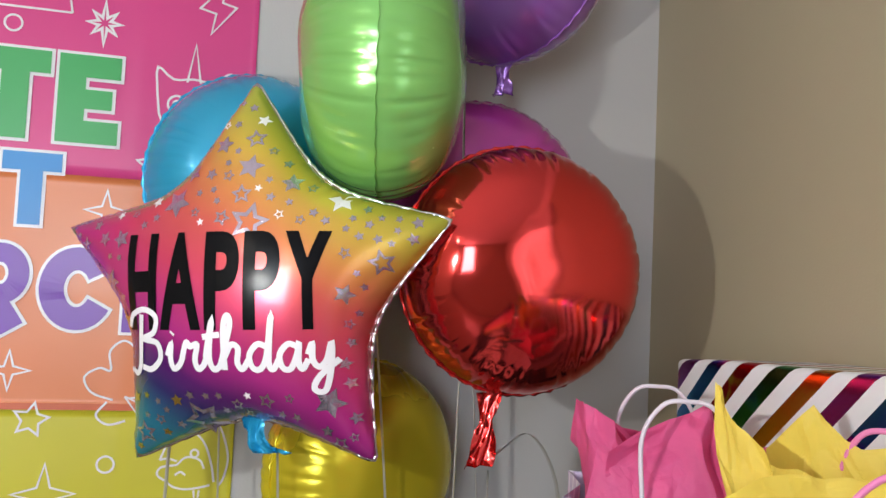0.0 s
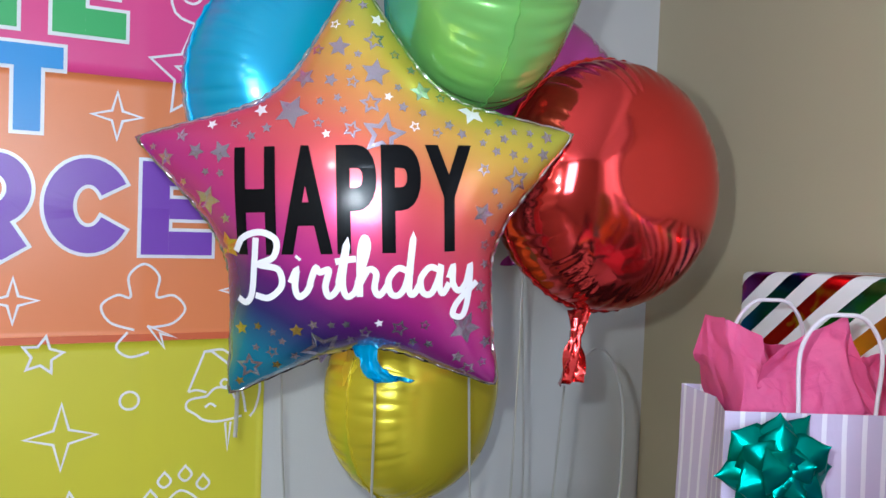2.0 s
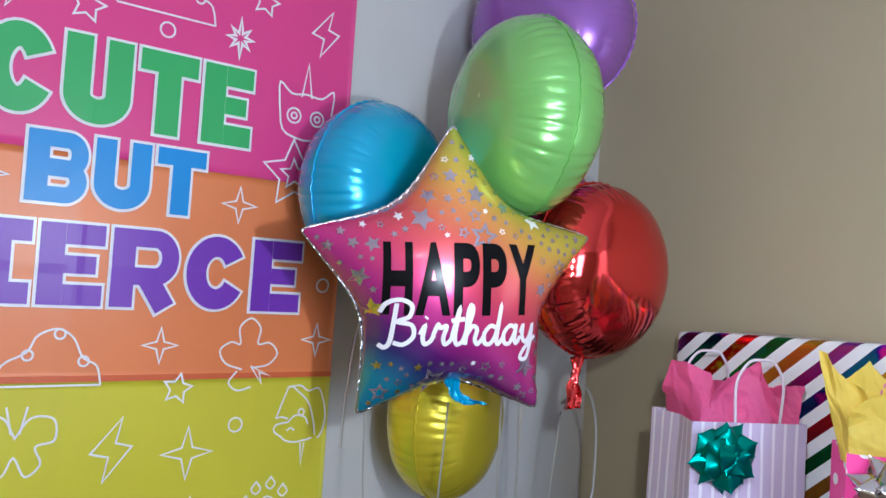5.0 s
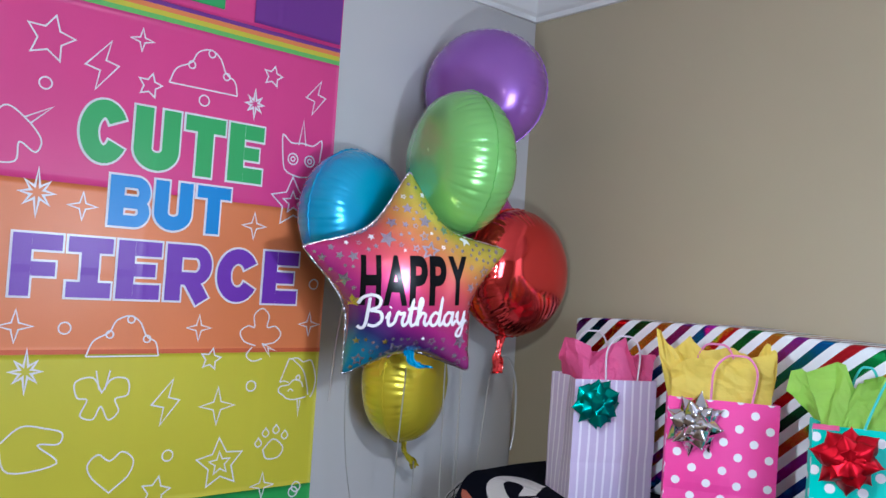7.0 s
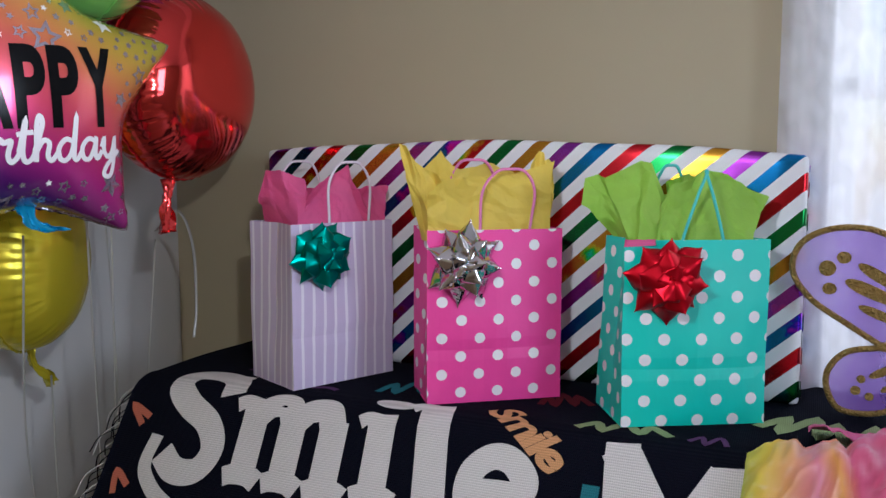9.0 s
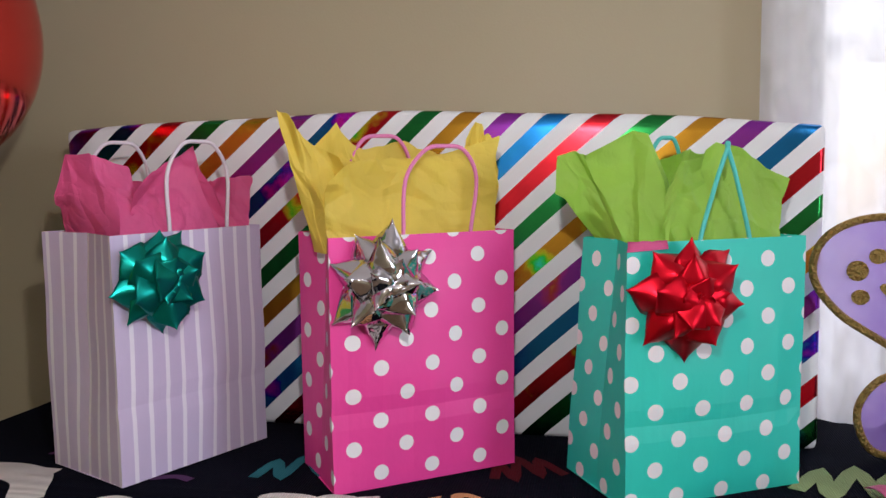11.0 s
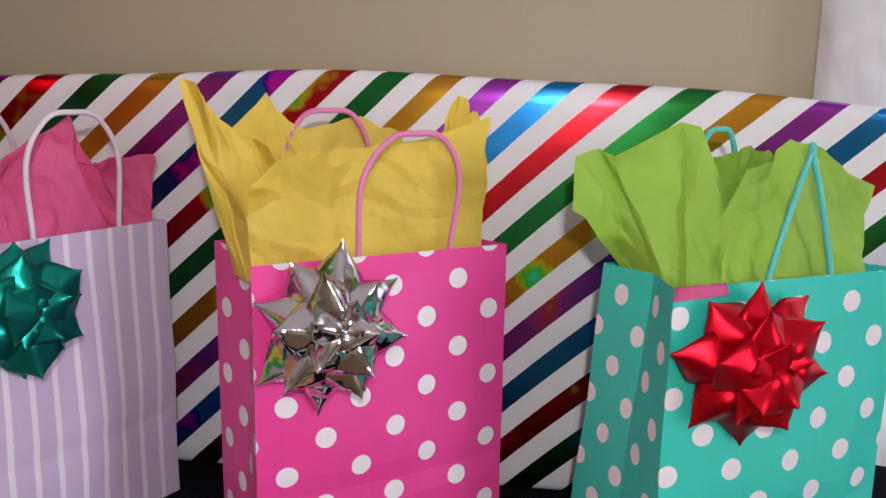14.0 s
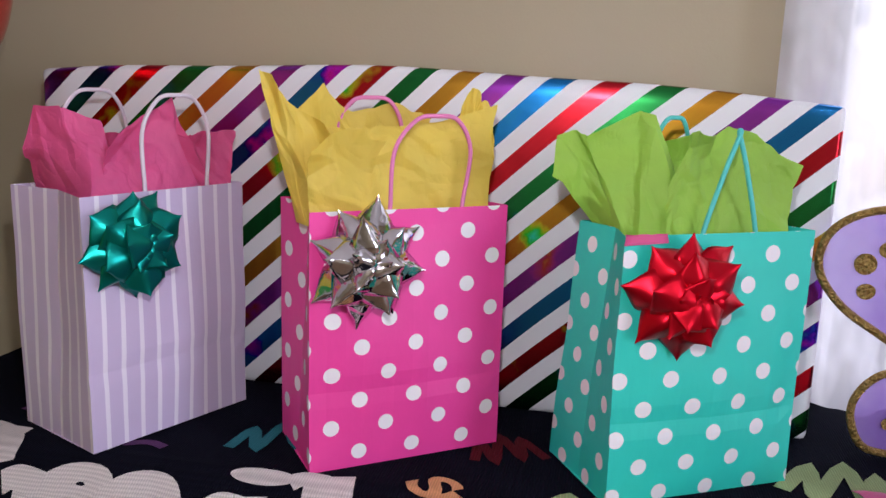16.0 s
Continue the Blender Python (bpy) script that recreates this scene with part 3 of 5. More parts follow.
def banner_word(word, x0, x1, z0, z1, key):
    widths = {"I": 0.88, "F": 0.92, "E": 0.92, "T": 1.0}
    total = sum(widths.get(c, 1.05) for c in word)
    x = x0
    for c in word:
        cw = (x1 - x0) * widths.get(c, 1.05) / total
        m = cw * 0.055
        for grow, mat_, off, nm in ((0.0048, OUTLINE, 0.0030, "letter_outline"), (0.0, VINYL[key], 0.0050, "letter")):
            letter = new(nm)
            letter.parent = banner
            tagged(letter, "white outline" if grow else key.split("_")[1] + " block letter")
            for k, (path, breadth) in enumerate(block_letter(c, cw - 2 * m, z1 - z0)):
                (ax, ay), (bx, by), (cx, cy), (dx, dy) = path[0], path[1], path[-2], path[-1]
                la, lb = math.hypot(bx - ax, by - ay), math.hypot(dx - cx, dy - cy)
                path = [(ax - (bx - ax) / la * grow, ay - (by - ay) / la * grow)] + path[1:-1] + [(dx + (dx - cx) / lb * grow, dy + (dy - cy) / lb * grow)]
                part("letter_stroke", on_banner(outline_bm(path, breadth + 2 * grow, False), x + m, z0, off + 0.0003 * k), mat_, letter, smooth=False)
        x += cw


banner_word("CUTE", -0.455, -0.008, 1.560, 1.700, "letter_green")
banner_word("BUT", -0.380, -0.085, 1.428, 1.540, "letter_blue")
banner_word("FIERCE", -0.565, 0.115, 1.268, 1.398, "letter_violet")


# white line doodles
def ring(r, n=20):
    return [(r * math.cos(2 * math.pi * k / n), r * math.sin(2 * math.pi * k / n)) for k in range(n)]


def doodle(loops, x, z, width=0.0034, name="doodle", label="white line drawing"):
    for loop, closed in loops:
        part(name, on_banner(outline_bm(loop, width, closed), x, z, 0.0026), OUTLINE, banner, label, smooth=False)


def scaled(pts, s):
    return [(a * s, b * s) for a, b in pts]


def round_path(pts, n=6, closed=True):
    p = [(a, b, 0) for a, b in pts]
    return [(q.x, q.y) for q in spline(p + ([p[0]] if closed else []), n)][:-1 if closed else None]


BOLT = [(0.29, 1.0), (-0.63, -0.09), (-0.07, -0.23), (-0.2, -1.0), (0.64, 0.07), (0.13, 0.21)]
SPARK = star_points(4, 1.0, 0.3)
CLOUD = round_path([(-1, -0.5), (-0.82, -0.08), (-0.42, 0.16), (-0.24, 0.48), (0.12, 0.62), (0.42, 0.44), (0.62, 0.06), (0.9, -0.12), (1.0, -0.5)], 6, False)
HEART = round_path([(0, -0.9), (-0.75, -0.2), (-0.95, 0.35), (-0.55, 0.75), (-0.05, 0.45), (0.45, 0.8), (0.95, 0.4), (0.75, -0.25)], 6)
WINGS = round_path([(0, 0.2), (-0.35, 0.75), (-0.95, 0.6), (-0.85, 0.05), (-0.5, -0.05), (-0.7, -0.6), (-0.25, -0.75), (0, -0.3), (0.3, -0.8), (0.65, -0.5), (0.5, -0.05), (0.95, 0.1), (0.9, 0.65), (0.35, 0.7)], 5)


def burst(s):
    """A star of eight thin rays, the upright ones longer."""
    return [([(k * s * math.cos(a), k * s * math.sin(a)) for a, k in ((math.pi * i / 8, (0.26 if i % 2 else 1.0 if i % 8 == 4 or i == 12 else 0.68)) for i in range(16))], True)]


for x, z, s in ((-0.519, 1.807, 0.05), (-0.305, 1.749, 0.028), (0.001, 1.833, 0.026), (-0.109, 1.131, 0.026), (-0.222, 0.831, 0.035)):
    doodle([(scaled(star_points(5, 1, 0.5, 80), s), True)], x, z)
for x, z, s in ((0.082, 1.526, 0.065), (-0.067, 0.880, 0.062)):
    doodle([(scaled(star_points(5, 1, 0.5, 95), s), True), (scaled(star_points(5, 0.45, 0.2, 95), s), True)], x, z)
for x, z, s in ((-0.411, 1.773, 0.055), (0.128, 1.803, 0.045), (-0.213, 1.034, 0.052)):
    doodle([(scaled(BOLT, s), True)], x, z)
for x, z in ((-0.521, 1.712), (-0.175, 1.739), (0.159, 1.321), (-0.445, 1.202), (0.002, 1.063), (-0.199, 0.911), (0.141, 0.788), (0.149, 0.800)):
    doodle([(ring(0.0125), True)], x, z)
for x, z, s in ((-0.329, 1.847, 0.026), (-0.428, 1.464, 0.03), (-0.022, 1.457, 0.032), (-0.542, 1.205, 0.034), (-0.145, 1.205, 0.030), (0.154, 1.217, 0.03), (-0.084, 1.019, 0.045), (0.051, 0.814, 0.032)):
    doodle([(scaled(SPARK, s), True)], x, z)
for x, z, s in ((-0.044, 1.755, 0.036), (-0.52, 1.483, 0.05), (-0.515, 1.111, 0.045)):
    doodle(burst(s), x, z, 0.005)
for x, z, s in ((-0.177, 1.808, 0.085), (-0.318, 1.181, 0.08)):
    doodle([(scaled(CLOUD, s), False), ([(-s, -0.5 * s), (s, -0.5 * s)], False), *[([(a + cx * s, b + cz * s) for a, b in ring(0.1 * s, 12)], True) for cx, cz in ((-0.40, 0.10), (0.16, 0.52), (0.64, -0.02))]], x, z)
doodle([(scaled(HEART, 0.052), True)], -0.327, 0.888)
CLOVER = round_path([(-0.2, -0.55), (-0.75, -0.35), (-0.95, 0.05), (-0.6, 0.3), (-0.3, 0.25), (-0.35, 0.75), (0.0, 1.05), (0.35, 0.75), (0.3, 0.25), (0.7, 0.28), (0.98, -0.05), (0.7, -0.4), (0.2, -0.5)], 5, False)
s = 0.058
doodle([(scaled(CLOVER, s), False), (scaled([(0.1, -0.45), (0.75, -0.75), (0.4, -0.65), (0.5, -1.0), (0.1, -0.45)], s), False), (scaled(round_path([(-0.35, -0.6), (-0.6, -0.95), (-0.3, -1.2), (0.15, -1.1)], 5, False), s), False)], 0.018, 1.194)
for x, z, s in ((-0.358, 1.05, 0.06),):
    doodle([(scaled(WINGS, s), True), ([(-0.1 * s, 0.3 * s), (-0.25 * s, 1.0 * s)], False), ([(0.1 * s, 0.3 * s), (0.25 * s, 1.0 * s)], False)], x, z)
paw = [(scaled(round_path([(-0.8, -0.3), (0, 0.45), (0.85, -0.2), (0.5, -0.9), (-0.45, -0.95)], 6), 0.034), True)]
paw += [([(a + cx * 0.034, b + cz * 0.034) for a, b in scaled(round_path([(0, 0.9), (-0.7, -0.1), (0, -0.8), (0.7, -0.1)], 5), 0.013)], True) for cx, cz in ((-1.2, 0.25), (-0.65, 0.95), (0.2, 1.15), (0.95, 0.7))]
doodle(paw, 0.074, 0.912)
s = 0.058
doodle([(scaled(round_path([(-0.95, 0.1), (-0.98, 0.85), (-0.55, 0.55), (0.0, 0.60), (0.55, 0.55), (0.98, 0.85), (0.95, 0.1), (0.80, -0.65), (0.25, -0.88), (-0.25, -0.88), (-0.80, -0.65)], 3), s), True), (scaled([(-0.18, 0.5), (0, 1.6), (0.18, 0.5)], s), False),
        ([(a - 0.42 * s, b - 0.15 * s) for a, b in ring(0.24 * s)], True), ([(a + 0.42 * s, b - 0.15 * s) for a, b in ring(0.24 * s)], True), ([(a - 0.42 * s, b - 0.15 * s) for a, b in ring(0.10 * s, 10)], True),
        ([(a + 0.42 * s, b - 0.15 * s) for a, b in ring(0.10 * s, 10)], True)], 0.097, 1.645, 0.0036, "doodle", "white line drawing of a horned cat face")
doodle([([(-0.052, -0.010), (-0.030, 0.048), (-0.020, 0.048)], False), (round_path([(-0.020, 0.048), (0.012, 0.020), (0.026, -0.015), (0.032, -0.045)], 5, False), False),
        (round_path([(-0.030, 0.048), (-0.005, 0.050), (0.012, 0.040), (0.034, 0.044), (0.046, 0.020), (0.052, -0.010), (0.046, -0.040), (0.038, -0.052)], 5, False), False),
        (round_path([(-0.052, -0.010), (-0.040, -0.008), (-0.026, -0.012)], 5, False), False), (round_path([(-0.026, -0.018), (-0.012, -0.006), (0.008, -0.010), (0.016, -0.024)], 5, False), False),
        (round_path([(-0.026, -0.018), (-0.050, -0.022), (-0.054, -0.034), (-0.040, -0.044), (-0.030, -0.052), (-0.012, -0.056), (0.008, -0.054), (0.026, -0.050)], 5, False), False),
        (round_path([(-0.028, -0.034), (-0.020, -0.029), (-0.012, -0.034)], 4, False), False), (ring(0.006, 10), True), ([(0.002, -0.058), (0.006, -0.100), (0.010, -0.058)], False)], 0.134, 1.080)
doodle([(scaled(round_path([(-1.0, -0.2), (-0.4, 0.9), (0.3, 0.6), (0.9, -0.1), (0.75, -0.6), (0.2, -0.3), (0.1, -1.0), (-0.8, -1.0)], 5), s), True), (scaled([(0.3, 0.6), (1.2, 1.1), (0.5, 0.4)], s), False)], -0.573, 1.60)
doodle([(scaled(round_path([(-1.0, 0.2), (-0.3, 0.8), (0.5, 0.7), (1.1, 0.5), (1.0, 0.1), (0.3, 0.1), (1.0, -0.6), (-0.6, -0.8)], 5), s), True)], -0.498, 0.951)


# ---- balloons ----
def mylar_z(r):
    """Half thickness of an inflated disc of radius 1 at radius r."""
    total, n = 0.0, 24
    a0, a1 = math.asin(min(1, r * r)), math.pi / 2
    for k in range(n):
        a = a0 + (a1 - a0) * (k + 0.5) / n
        total += 0.5 * math.sqrt(math.sin(a)) * (a1 - a0) / n
    return total


def disc_balloon(R, material, name, label, m, seed, tail, tailmat=None, pleats=46):
    rnd = random.Random(seed)
    thing_ = thing(name, label, "balloon", m, "foil balloons")
    amp = [rnd.uniform(0.3, 1.0) for _ in range(pleats)]
    ph = [rnd.uniform(-0.4, 0.4) for _ in range(pleats)]
    reach = [rnd.uniform(0.10, 0.42) for _ in range(pleats)]
    nseg, nring = pleats * 6, 26
    prof = [math.sin(math.pi / 2 * j / nring) for j in range(nring + 1)]
    zs = [mylar_z(r) for r in prof]
    for side in (1, -1):
        bm = bmesh.new()
        top = bm.verts.new((0, 0, side * zs[0] * R))
        rows = []
        for j in range(1, nring + 1):
            row = []
            for i in range(nseg):
                k, f = i // 6, (i % 6) / 6
                t = 2 * math.pi * (i + ph[k] * 0.4) / nseg
                edge = max(0.0, 1 - (1 - prof[j]) / (0.75 * reach[k] + 0.03)) ** 1.3
                w = amp[k] * 0.050 * R * edge * (1 - min(f, 1 - f) * 2) ** 2.2
                slack = 1 - 0.012 * amp[k] * edge
                dent = 0.020 * R * noise.noise(Vector((prof[j] * math.cos(t) * 2.4 + seed * 5.1, prof[j] * math.sin(t) * 2.4, side * 3.0 + seed))) * (1 - prof[j] ** 6)
                row.append(bm.verts.new((prof[j] * R * slack * math.cos(t), prof[j] * R * slack * math.sin(t), side * (zs[j] * R + dent - w * (1 - 0.9 * (j == nring))))))
            rows.append(row)
        for i in range(nseg):
            a = rows[0][i], rows[0][(i + 1) % nseg]
            bm.faces.new((top, *a) if side > 0 else (top, a[1], a[0]))
        for r0, r1 in zip(rows, rows[1:]):
            for i in range(nseg):
                q = (r0[i], r1[i], r1[(i + 1) % nseg], r0[(i + 1) % nseg])
                bm.faces.new(q if side > 0 else q[::-1])
        part("film", bm, material, thing_)
    bm = bmesh.new()
    rim = [[bm.verts.new(((R * 0.985 + w) * math.cos(t), (R * 0.985 + w) * math.sin(t), z + 0.0012 * math.sin(i * 1.9))) for w, z in ((0, 0.0004), (0.0045 + 0.0015 * math.sin(i * 2.3), 0.0004), (0.0045 + 0.0015 * math.sin(i * 2.3), -0.0004), (0, -0.0004))]
           for i, t in enumerate(2 * math.pi * k / 140 for k in range(140))]
    for i in range(140):
        for k in range(4):
            bm.faces.new((rim[i][k], rim[i][(k + 1) % 4], rim[(i + 1) % 140][(k + 1) % 4], rim[(i + 1) % 140][k]))
    part("seam", bm, material, thing_)
    if tail:
        part("tail", tail_bm(tail, rnd), tailmat or material, thing_, "crumpled filling neck")
    return thing_


def tail_bm(pts, rnd):
    """The flat neck of a foil balloon, gathered at its knot and flaring out again."""
    path = spline(pts, 6)
    n = len(path)
    bm = bmesh.new()
    rows = []
    for i, p in enumerate(path):
        t = i / (n - 1)
        w = 0.009 * (1 - t / 0.45) + 0.009 if t < 0.45 else 0.009 + 0.012 * (t - 0.45) / 0.55
        row = []
        for k in range(9):
            a = k / 8 * 2 - 1
            row.append(bm.verts.new((p.x + a * w, p.y + rnd.uniform(-0.0015, 0.0015), p.z + 0.006 * math.sin(a * 7 + i * 0.5) * (0.4 + t))))
        rows.append(row)
    for r0, r1 in zip(rows, rows[1:]):
        for k in range(8):
            bm.faces.new((r0[k], r0[k + 1], r1[k + 1], r1[k]))
    return thicken(bm, 0.0008)


RED_AT, GREEN_AT, BLUE_AT, YELLOW_AT, PURPLE_AT, MAGENTA_AT = (0.562, 1.200, 1.393), (0.369, 1.222, 1.652), (0.223, 1.446, 1.510), (0.395, 1.408, 1.093), (0.592, 1.388, 1.900), (0.560, 1.415, 1.493)
disc_balloon(0.165, RED, "foil_balloon", "shiny red round foil balloon with a crumpled tail", facing(RED_AT, 0, 4), 3, [(-0.046, -0.158, 0), (-0.051, -0.188, 0.0), (-0.055, -0.215, 0.0), (-0.066, -0.252, 0.005)])
disc_balloon(0.180, GREEN, "foil_balloon", "satin apple-green round foil balloon seen towards its seam", facing(GREEN_AT, 78, 5), 4, [(0.0, -0.176, 0), (0.0, -0.20, 0), (0.0, -0.22, 0)])
disc_balloon(0.170, BLUE, "foil_balloon", "satin sky-blue round foil balloon behind the star", facing(BLUE_AT, 15, 0), 5, [(0.0, -0.172, 0), (0.0, -0.20, 0), (0.0, -0.23, 0)])
disc_balloon(0.161, GOLD, "foil_balloon", "shiny yellow round foil balloon hanging low", facing(YELLOW_AT, 31, 4), 6, [(0.0, -0.158, 0), (0.005, -0.190, 0.0), (0.03, -0.215, 0.01), (0.055, -0.245, 0.012)])
disc_balloon(0.174, PURPLE, "foil_balloon", "satin purple round foil balloon floating highest", facing(PURPLE_AT, -54, 0, 2), 7, [(0.0, -0.176, 0), (0.0, -0.20, 0), (0.0, -0.225, 0)])
disc_balloon(0.175, MAGENTA, "foil_balloon", "satin magenta round foil balloon behind the red one", facing(MAGENTA_AT, -8, 0), 8, [(0.0, -0.171, 0), (0.0, -0.20, 0), (0.0, -0.22, 0)])

# the star balloon
SR, SH = 0.258, 0.100
STAR_AT = (0.220, 1.205, 1.353)
star = thing("star_balloon", "rainbow star foil balloon with birthday lettering and silver stars", "balloon", facing(STAR_AT, -22.2, 3.0), "foil balloons")


def star_edge(t):
    """Radius of the outline at angle t: rounded tips and hollow sides."""
    a = (t - math.pi / 2) % (2 * math.pi / 5)
    a = min(a, 2 * math.pi / 5 - a)
    inner = 0.600
    half = math.pi / 5
    # straight side from tip to valley, in polar form
    x0, y0, x1, y1 = 1.0, 0.0, inner * math.cos(half), inner * math.sin(half)
    d = math.cos(a) * (y1 - y0) - math.sin(a) * (x1 - x0)
    r = (x0 * (y1 - y0) - y0 * (x1 - x0)) / d
    r = min(r, 0.985)
    k = a / half
    return SR * (r - 0.020 * math.sin(math.pi * k) + (0.014 * k ** 6))


# inflated shape: the film's height follows the square root of a loaded membrane over the outline
GN = 121
gx = np.linspace(-1.12 * SR, 1.12 * SR, GN)
inside = np.array([[math.hypot(a, b) < star_edge(math.atan2(b, a)) for a in gx] for b in gx])
load = np.zeros((GN, GN))
for _ in range(1500):
    load[1:-1, 1:-1] = np.where(inside[1:-1, 1:-1], 0.25 * (load[2:, 1:-1] + load[:-2, 1:-1] + load[1:-1, 2:] + load[1:-1, :-2]) + 1.0, 0.0)
load = np.sqrt(load / load.max())


def star_height(x, y):
    fx, fy = (x / (1.12 * SR) + 1) / 2 * (GN - 1), (y / (1.12 * SR) + 1) / 2 * (GN - 1)
    i, j = min(GN - 2, max(0, int(fx))), min(GN - 2, max(0, int(fy)))
    a, b = fx - i, fy - j
    h = (load[j, i] * (1 - a) + load[j, i + 1] * a) * (1 - b) + (load[j + 1, i] * (1 - a) + load[j + 1, i + 1] * a) * b
    return SH * float(h)


rnd = random.Random(12)
NS, NR = 260, 30
crimp = [rnd.uniform(0.2, 1.0) for _ in range(NS)]
for side in (1, -1):
    bm = bmesh.new()
    mid = bm.verts.new((0, 0, side * SH))
    rows = []
    for j in range(1, NR + 1):
        s_ = math.sin(math.pi / 2 * j / NR)
        row = []
        for i in range(NS):
            t = 2 * math.pi * i / NS
            r = s_ * star_edge(t)
            k = min((t - math.pi / 2) % (2 * math.pi / 5), 2 * math.pi / 5 - (t - math.pi / 2) % (2 * math.pi / 5)) / (math.pi / 5)
            pleat = 0.0045 * crimp[i // 2] * (i % 2) * max(0.0, (s_ - 0.80) / 0.2) * (0.25 + k * k)
            x, y = r * math.cos(t), r * math.sin(t)
            row.append(bm.verts.new((x, y, side * (0.0002 if j == NR else max(0.0004, star_height(x, y) - pleat)))))
        rows.append(row)
    for i in range(NS):
        a = rows[0][i], rows[0][(i + 1) % NS]
        bm.faces.new((mid, *a) if side > 0 else (mid, a[1], a[0]))
    for r0, r1 in zip(rows, rows[1:]):
        for i in range(NS):
            q = (r0[i], r1[i], r1[(i + 1) % NS], r0[(i + 1) % NS])
            bm.faces.new(q if side > 0 else q[::-1])
    part("film", bm, RAINBOW if side > 0 else SILVER, star, "rainbow printed front film" if side > 0 else "silver back film")
bm = bmesh.new()
rim = []
for i in range(NS):
    t = 2 * math.pi * i / NS
    r = star_edge(t)
    w = 0.0045 + 0.001 * math.sin(i * 2.1)
    rim.append([bm.verts.new(((r - 0.002) * math.cos(t), (r - 0.002) * math.sin(t), 0.0006)), bm.verts.new(((r + w) * math.cos(t), (r + w) * math.sin(t), 0.0006 + 0.001 * math.sin(i * 1.3))),
                bm.verts.new(((r + w) * math.cos(t), (r + w) * math.sin(t), -0.0006 + 0.001 * math.sin(i * 1.3))), bm.verts.new(((r - 0.002) * math.cos(t), (r - 0.002) * math.sin(t), -0.0006))])
for i in range(NS):
    for k in range(4):
        bm.faces.new((rim[i][k], rim[i][(k + 1) % 4], rim[(i + 1) % NS][(k + 1) % 4], rim[(i + 1) % NS][k]))
part("seam", bm, SILVER, star, "bare silver edge seam")


def on_star(bm, x, y, off=0.0012):
    for v in bm.verts:
        px, py = x + v.co.x, y + v.co.y
        v.co = (px, py, star_height(px, py) + off + v.co.z)
    return bm


x = -0.128
for c, w in zip("HAPPY", (0.043, 0.053, 0.041, 0.041, 0.050)):
    part("letter", on_star(text_bm(c, w, 0.111, 0.038, fine=0.008), x, -0.049), INK, star, "tall black letter", smooth=False)
    x += w + 0.0045
# joined brush script: strokes on a baseline at 0, small letters 1 high
SCRIPT = [
    (1.45, [[(0.35, 2.2), (0.25, 1.2), (0.12, 0.15), (-0.1, -0.2), (-0.38, -0.05)], [(-0.38, 1.7), (-0.1, 2.2), (0.5, 2.4), (1.02, 2.1), (0.92, 1.5), (0.42, 1.22), (1.05, 1.05), (1.15, 0.45), (0.72, 0.0), (0.25, 0.08)]]),
    (0.62, [[(0.0, 0.55), (0.2, 1.0), (0.14, 0.4), (0.25, 0.04), (0.5, 0.2), (0.66, 0.52)], [(0.24, 1.42), (0.30, 1.50)]]),
    (0.92, [[(0.0, 0.5), (0.2, 1.08), (0.34, 0.93), (0.62, 1.0), (0.5, 0.4), (0.6, 0.04), (0.82, 0.2), (0.96, 0.5)]]),
    (0.62, [[(0.0, 0.5), (0.3, 1.95), (0.14, 0.6), (0.25, 0.04), (0.5, 0.15), (0.64, 0.5)], [(-0.08, 1.30), (0.2, 1.36), (0.58, 1.40)]]),
    (0.95, [[(0.0, 0.5), (0.34, 1.75), (0.24, 2.15), (0.1, 1.6), (0.06, 0.0)], [(0.08, 0.5), (0.36, 1.0), (0.6, 0.85), (0.54, 0.3), (0.7, 0.04), (0.97, 0.42)]]),
    (1.05, [[(0.7, 0.9), (0.35, 1.02), (0.05, 0.6), (0.12, 0.1), (0.4, 0.05), (0.66, 0.6), (0.86, 2.1), (0.76, 1.0), (0.72, 0.2), (0.86, 0.04), (1.07, 0.42)]]),
    (1.00, [[(0.7, 0.9), (0.35, 1.02), (0.05, 0.6), (0.12, 0.1), (0.4, 0.05), (0.64, 0.6), (0.72, 1.0), (0.68, 0.3), (0.8, 0.04), (1.02, 0.42)]]),
    (1.10, [[(0.0, 0.6), (0.14, 1.0), (0.14, 0.4), (0.35, 0.1), (0.6, 0.4), (0.75, 1.0), (0.7, 0.0), (0.5, -0.85), (0.15, -0.8), (0.32, -0.3), (1.0, 0.4)]]),
]
SCALE, REACH = 0.0285, 0.0318
word = new("script_word")
word.parent = star
pen = -0.118
for k, (advance, strokes) in enumerate(SCRIPT):
    for stroke in strokes:
        path = round_path([(a * REACH, b * SCALE) for a, b in stroke], 7, False)
        bm = outline_bm(path, 0.0067, False)
        for i, v in enumerate(bm.verts):
            v.co.z = 0.0008 * i / len(bm.verts) + 0.0002 * (k % 2)
        part("script_stroke", on_star(bm, pen, -0.094, 0.0020), WHITEINK, word, "white script letter", smooth=False)
    pen += advance * REACH


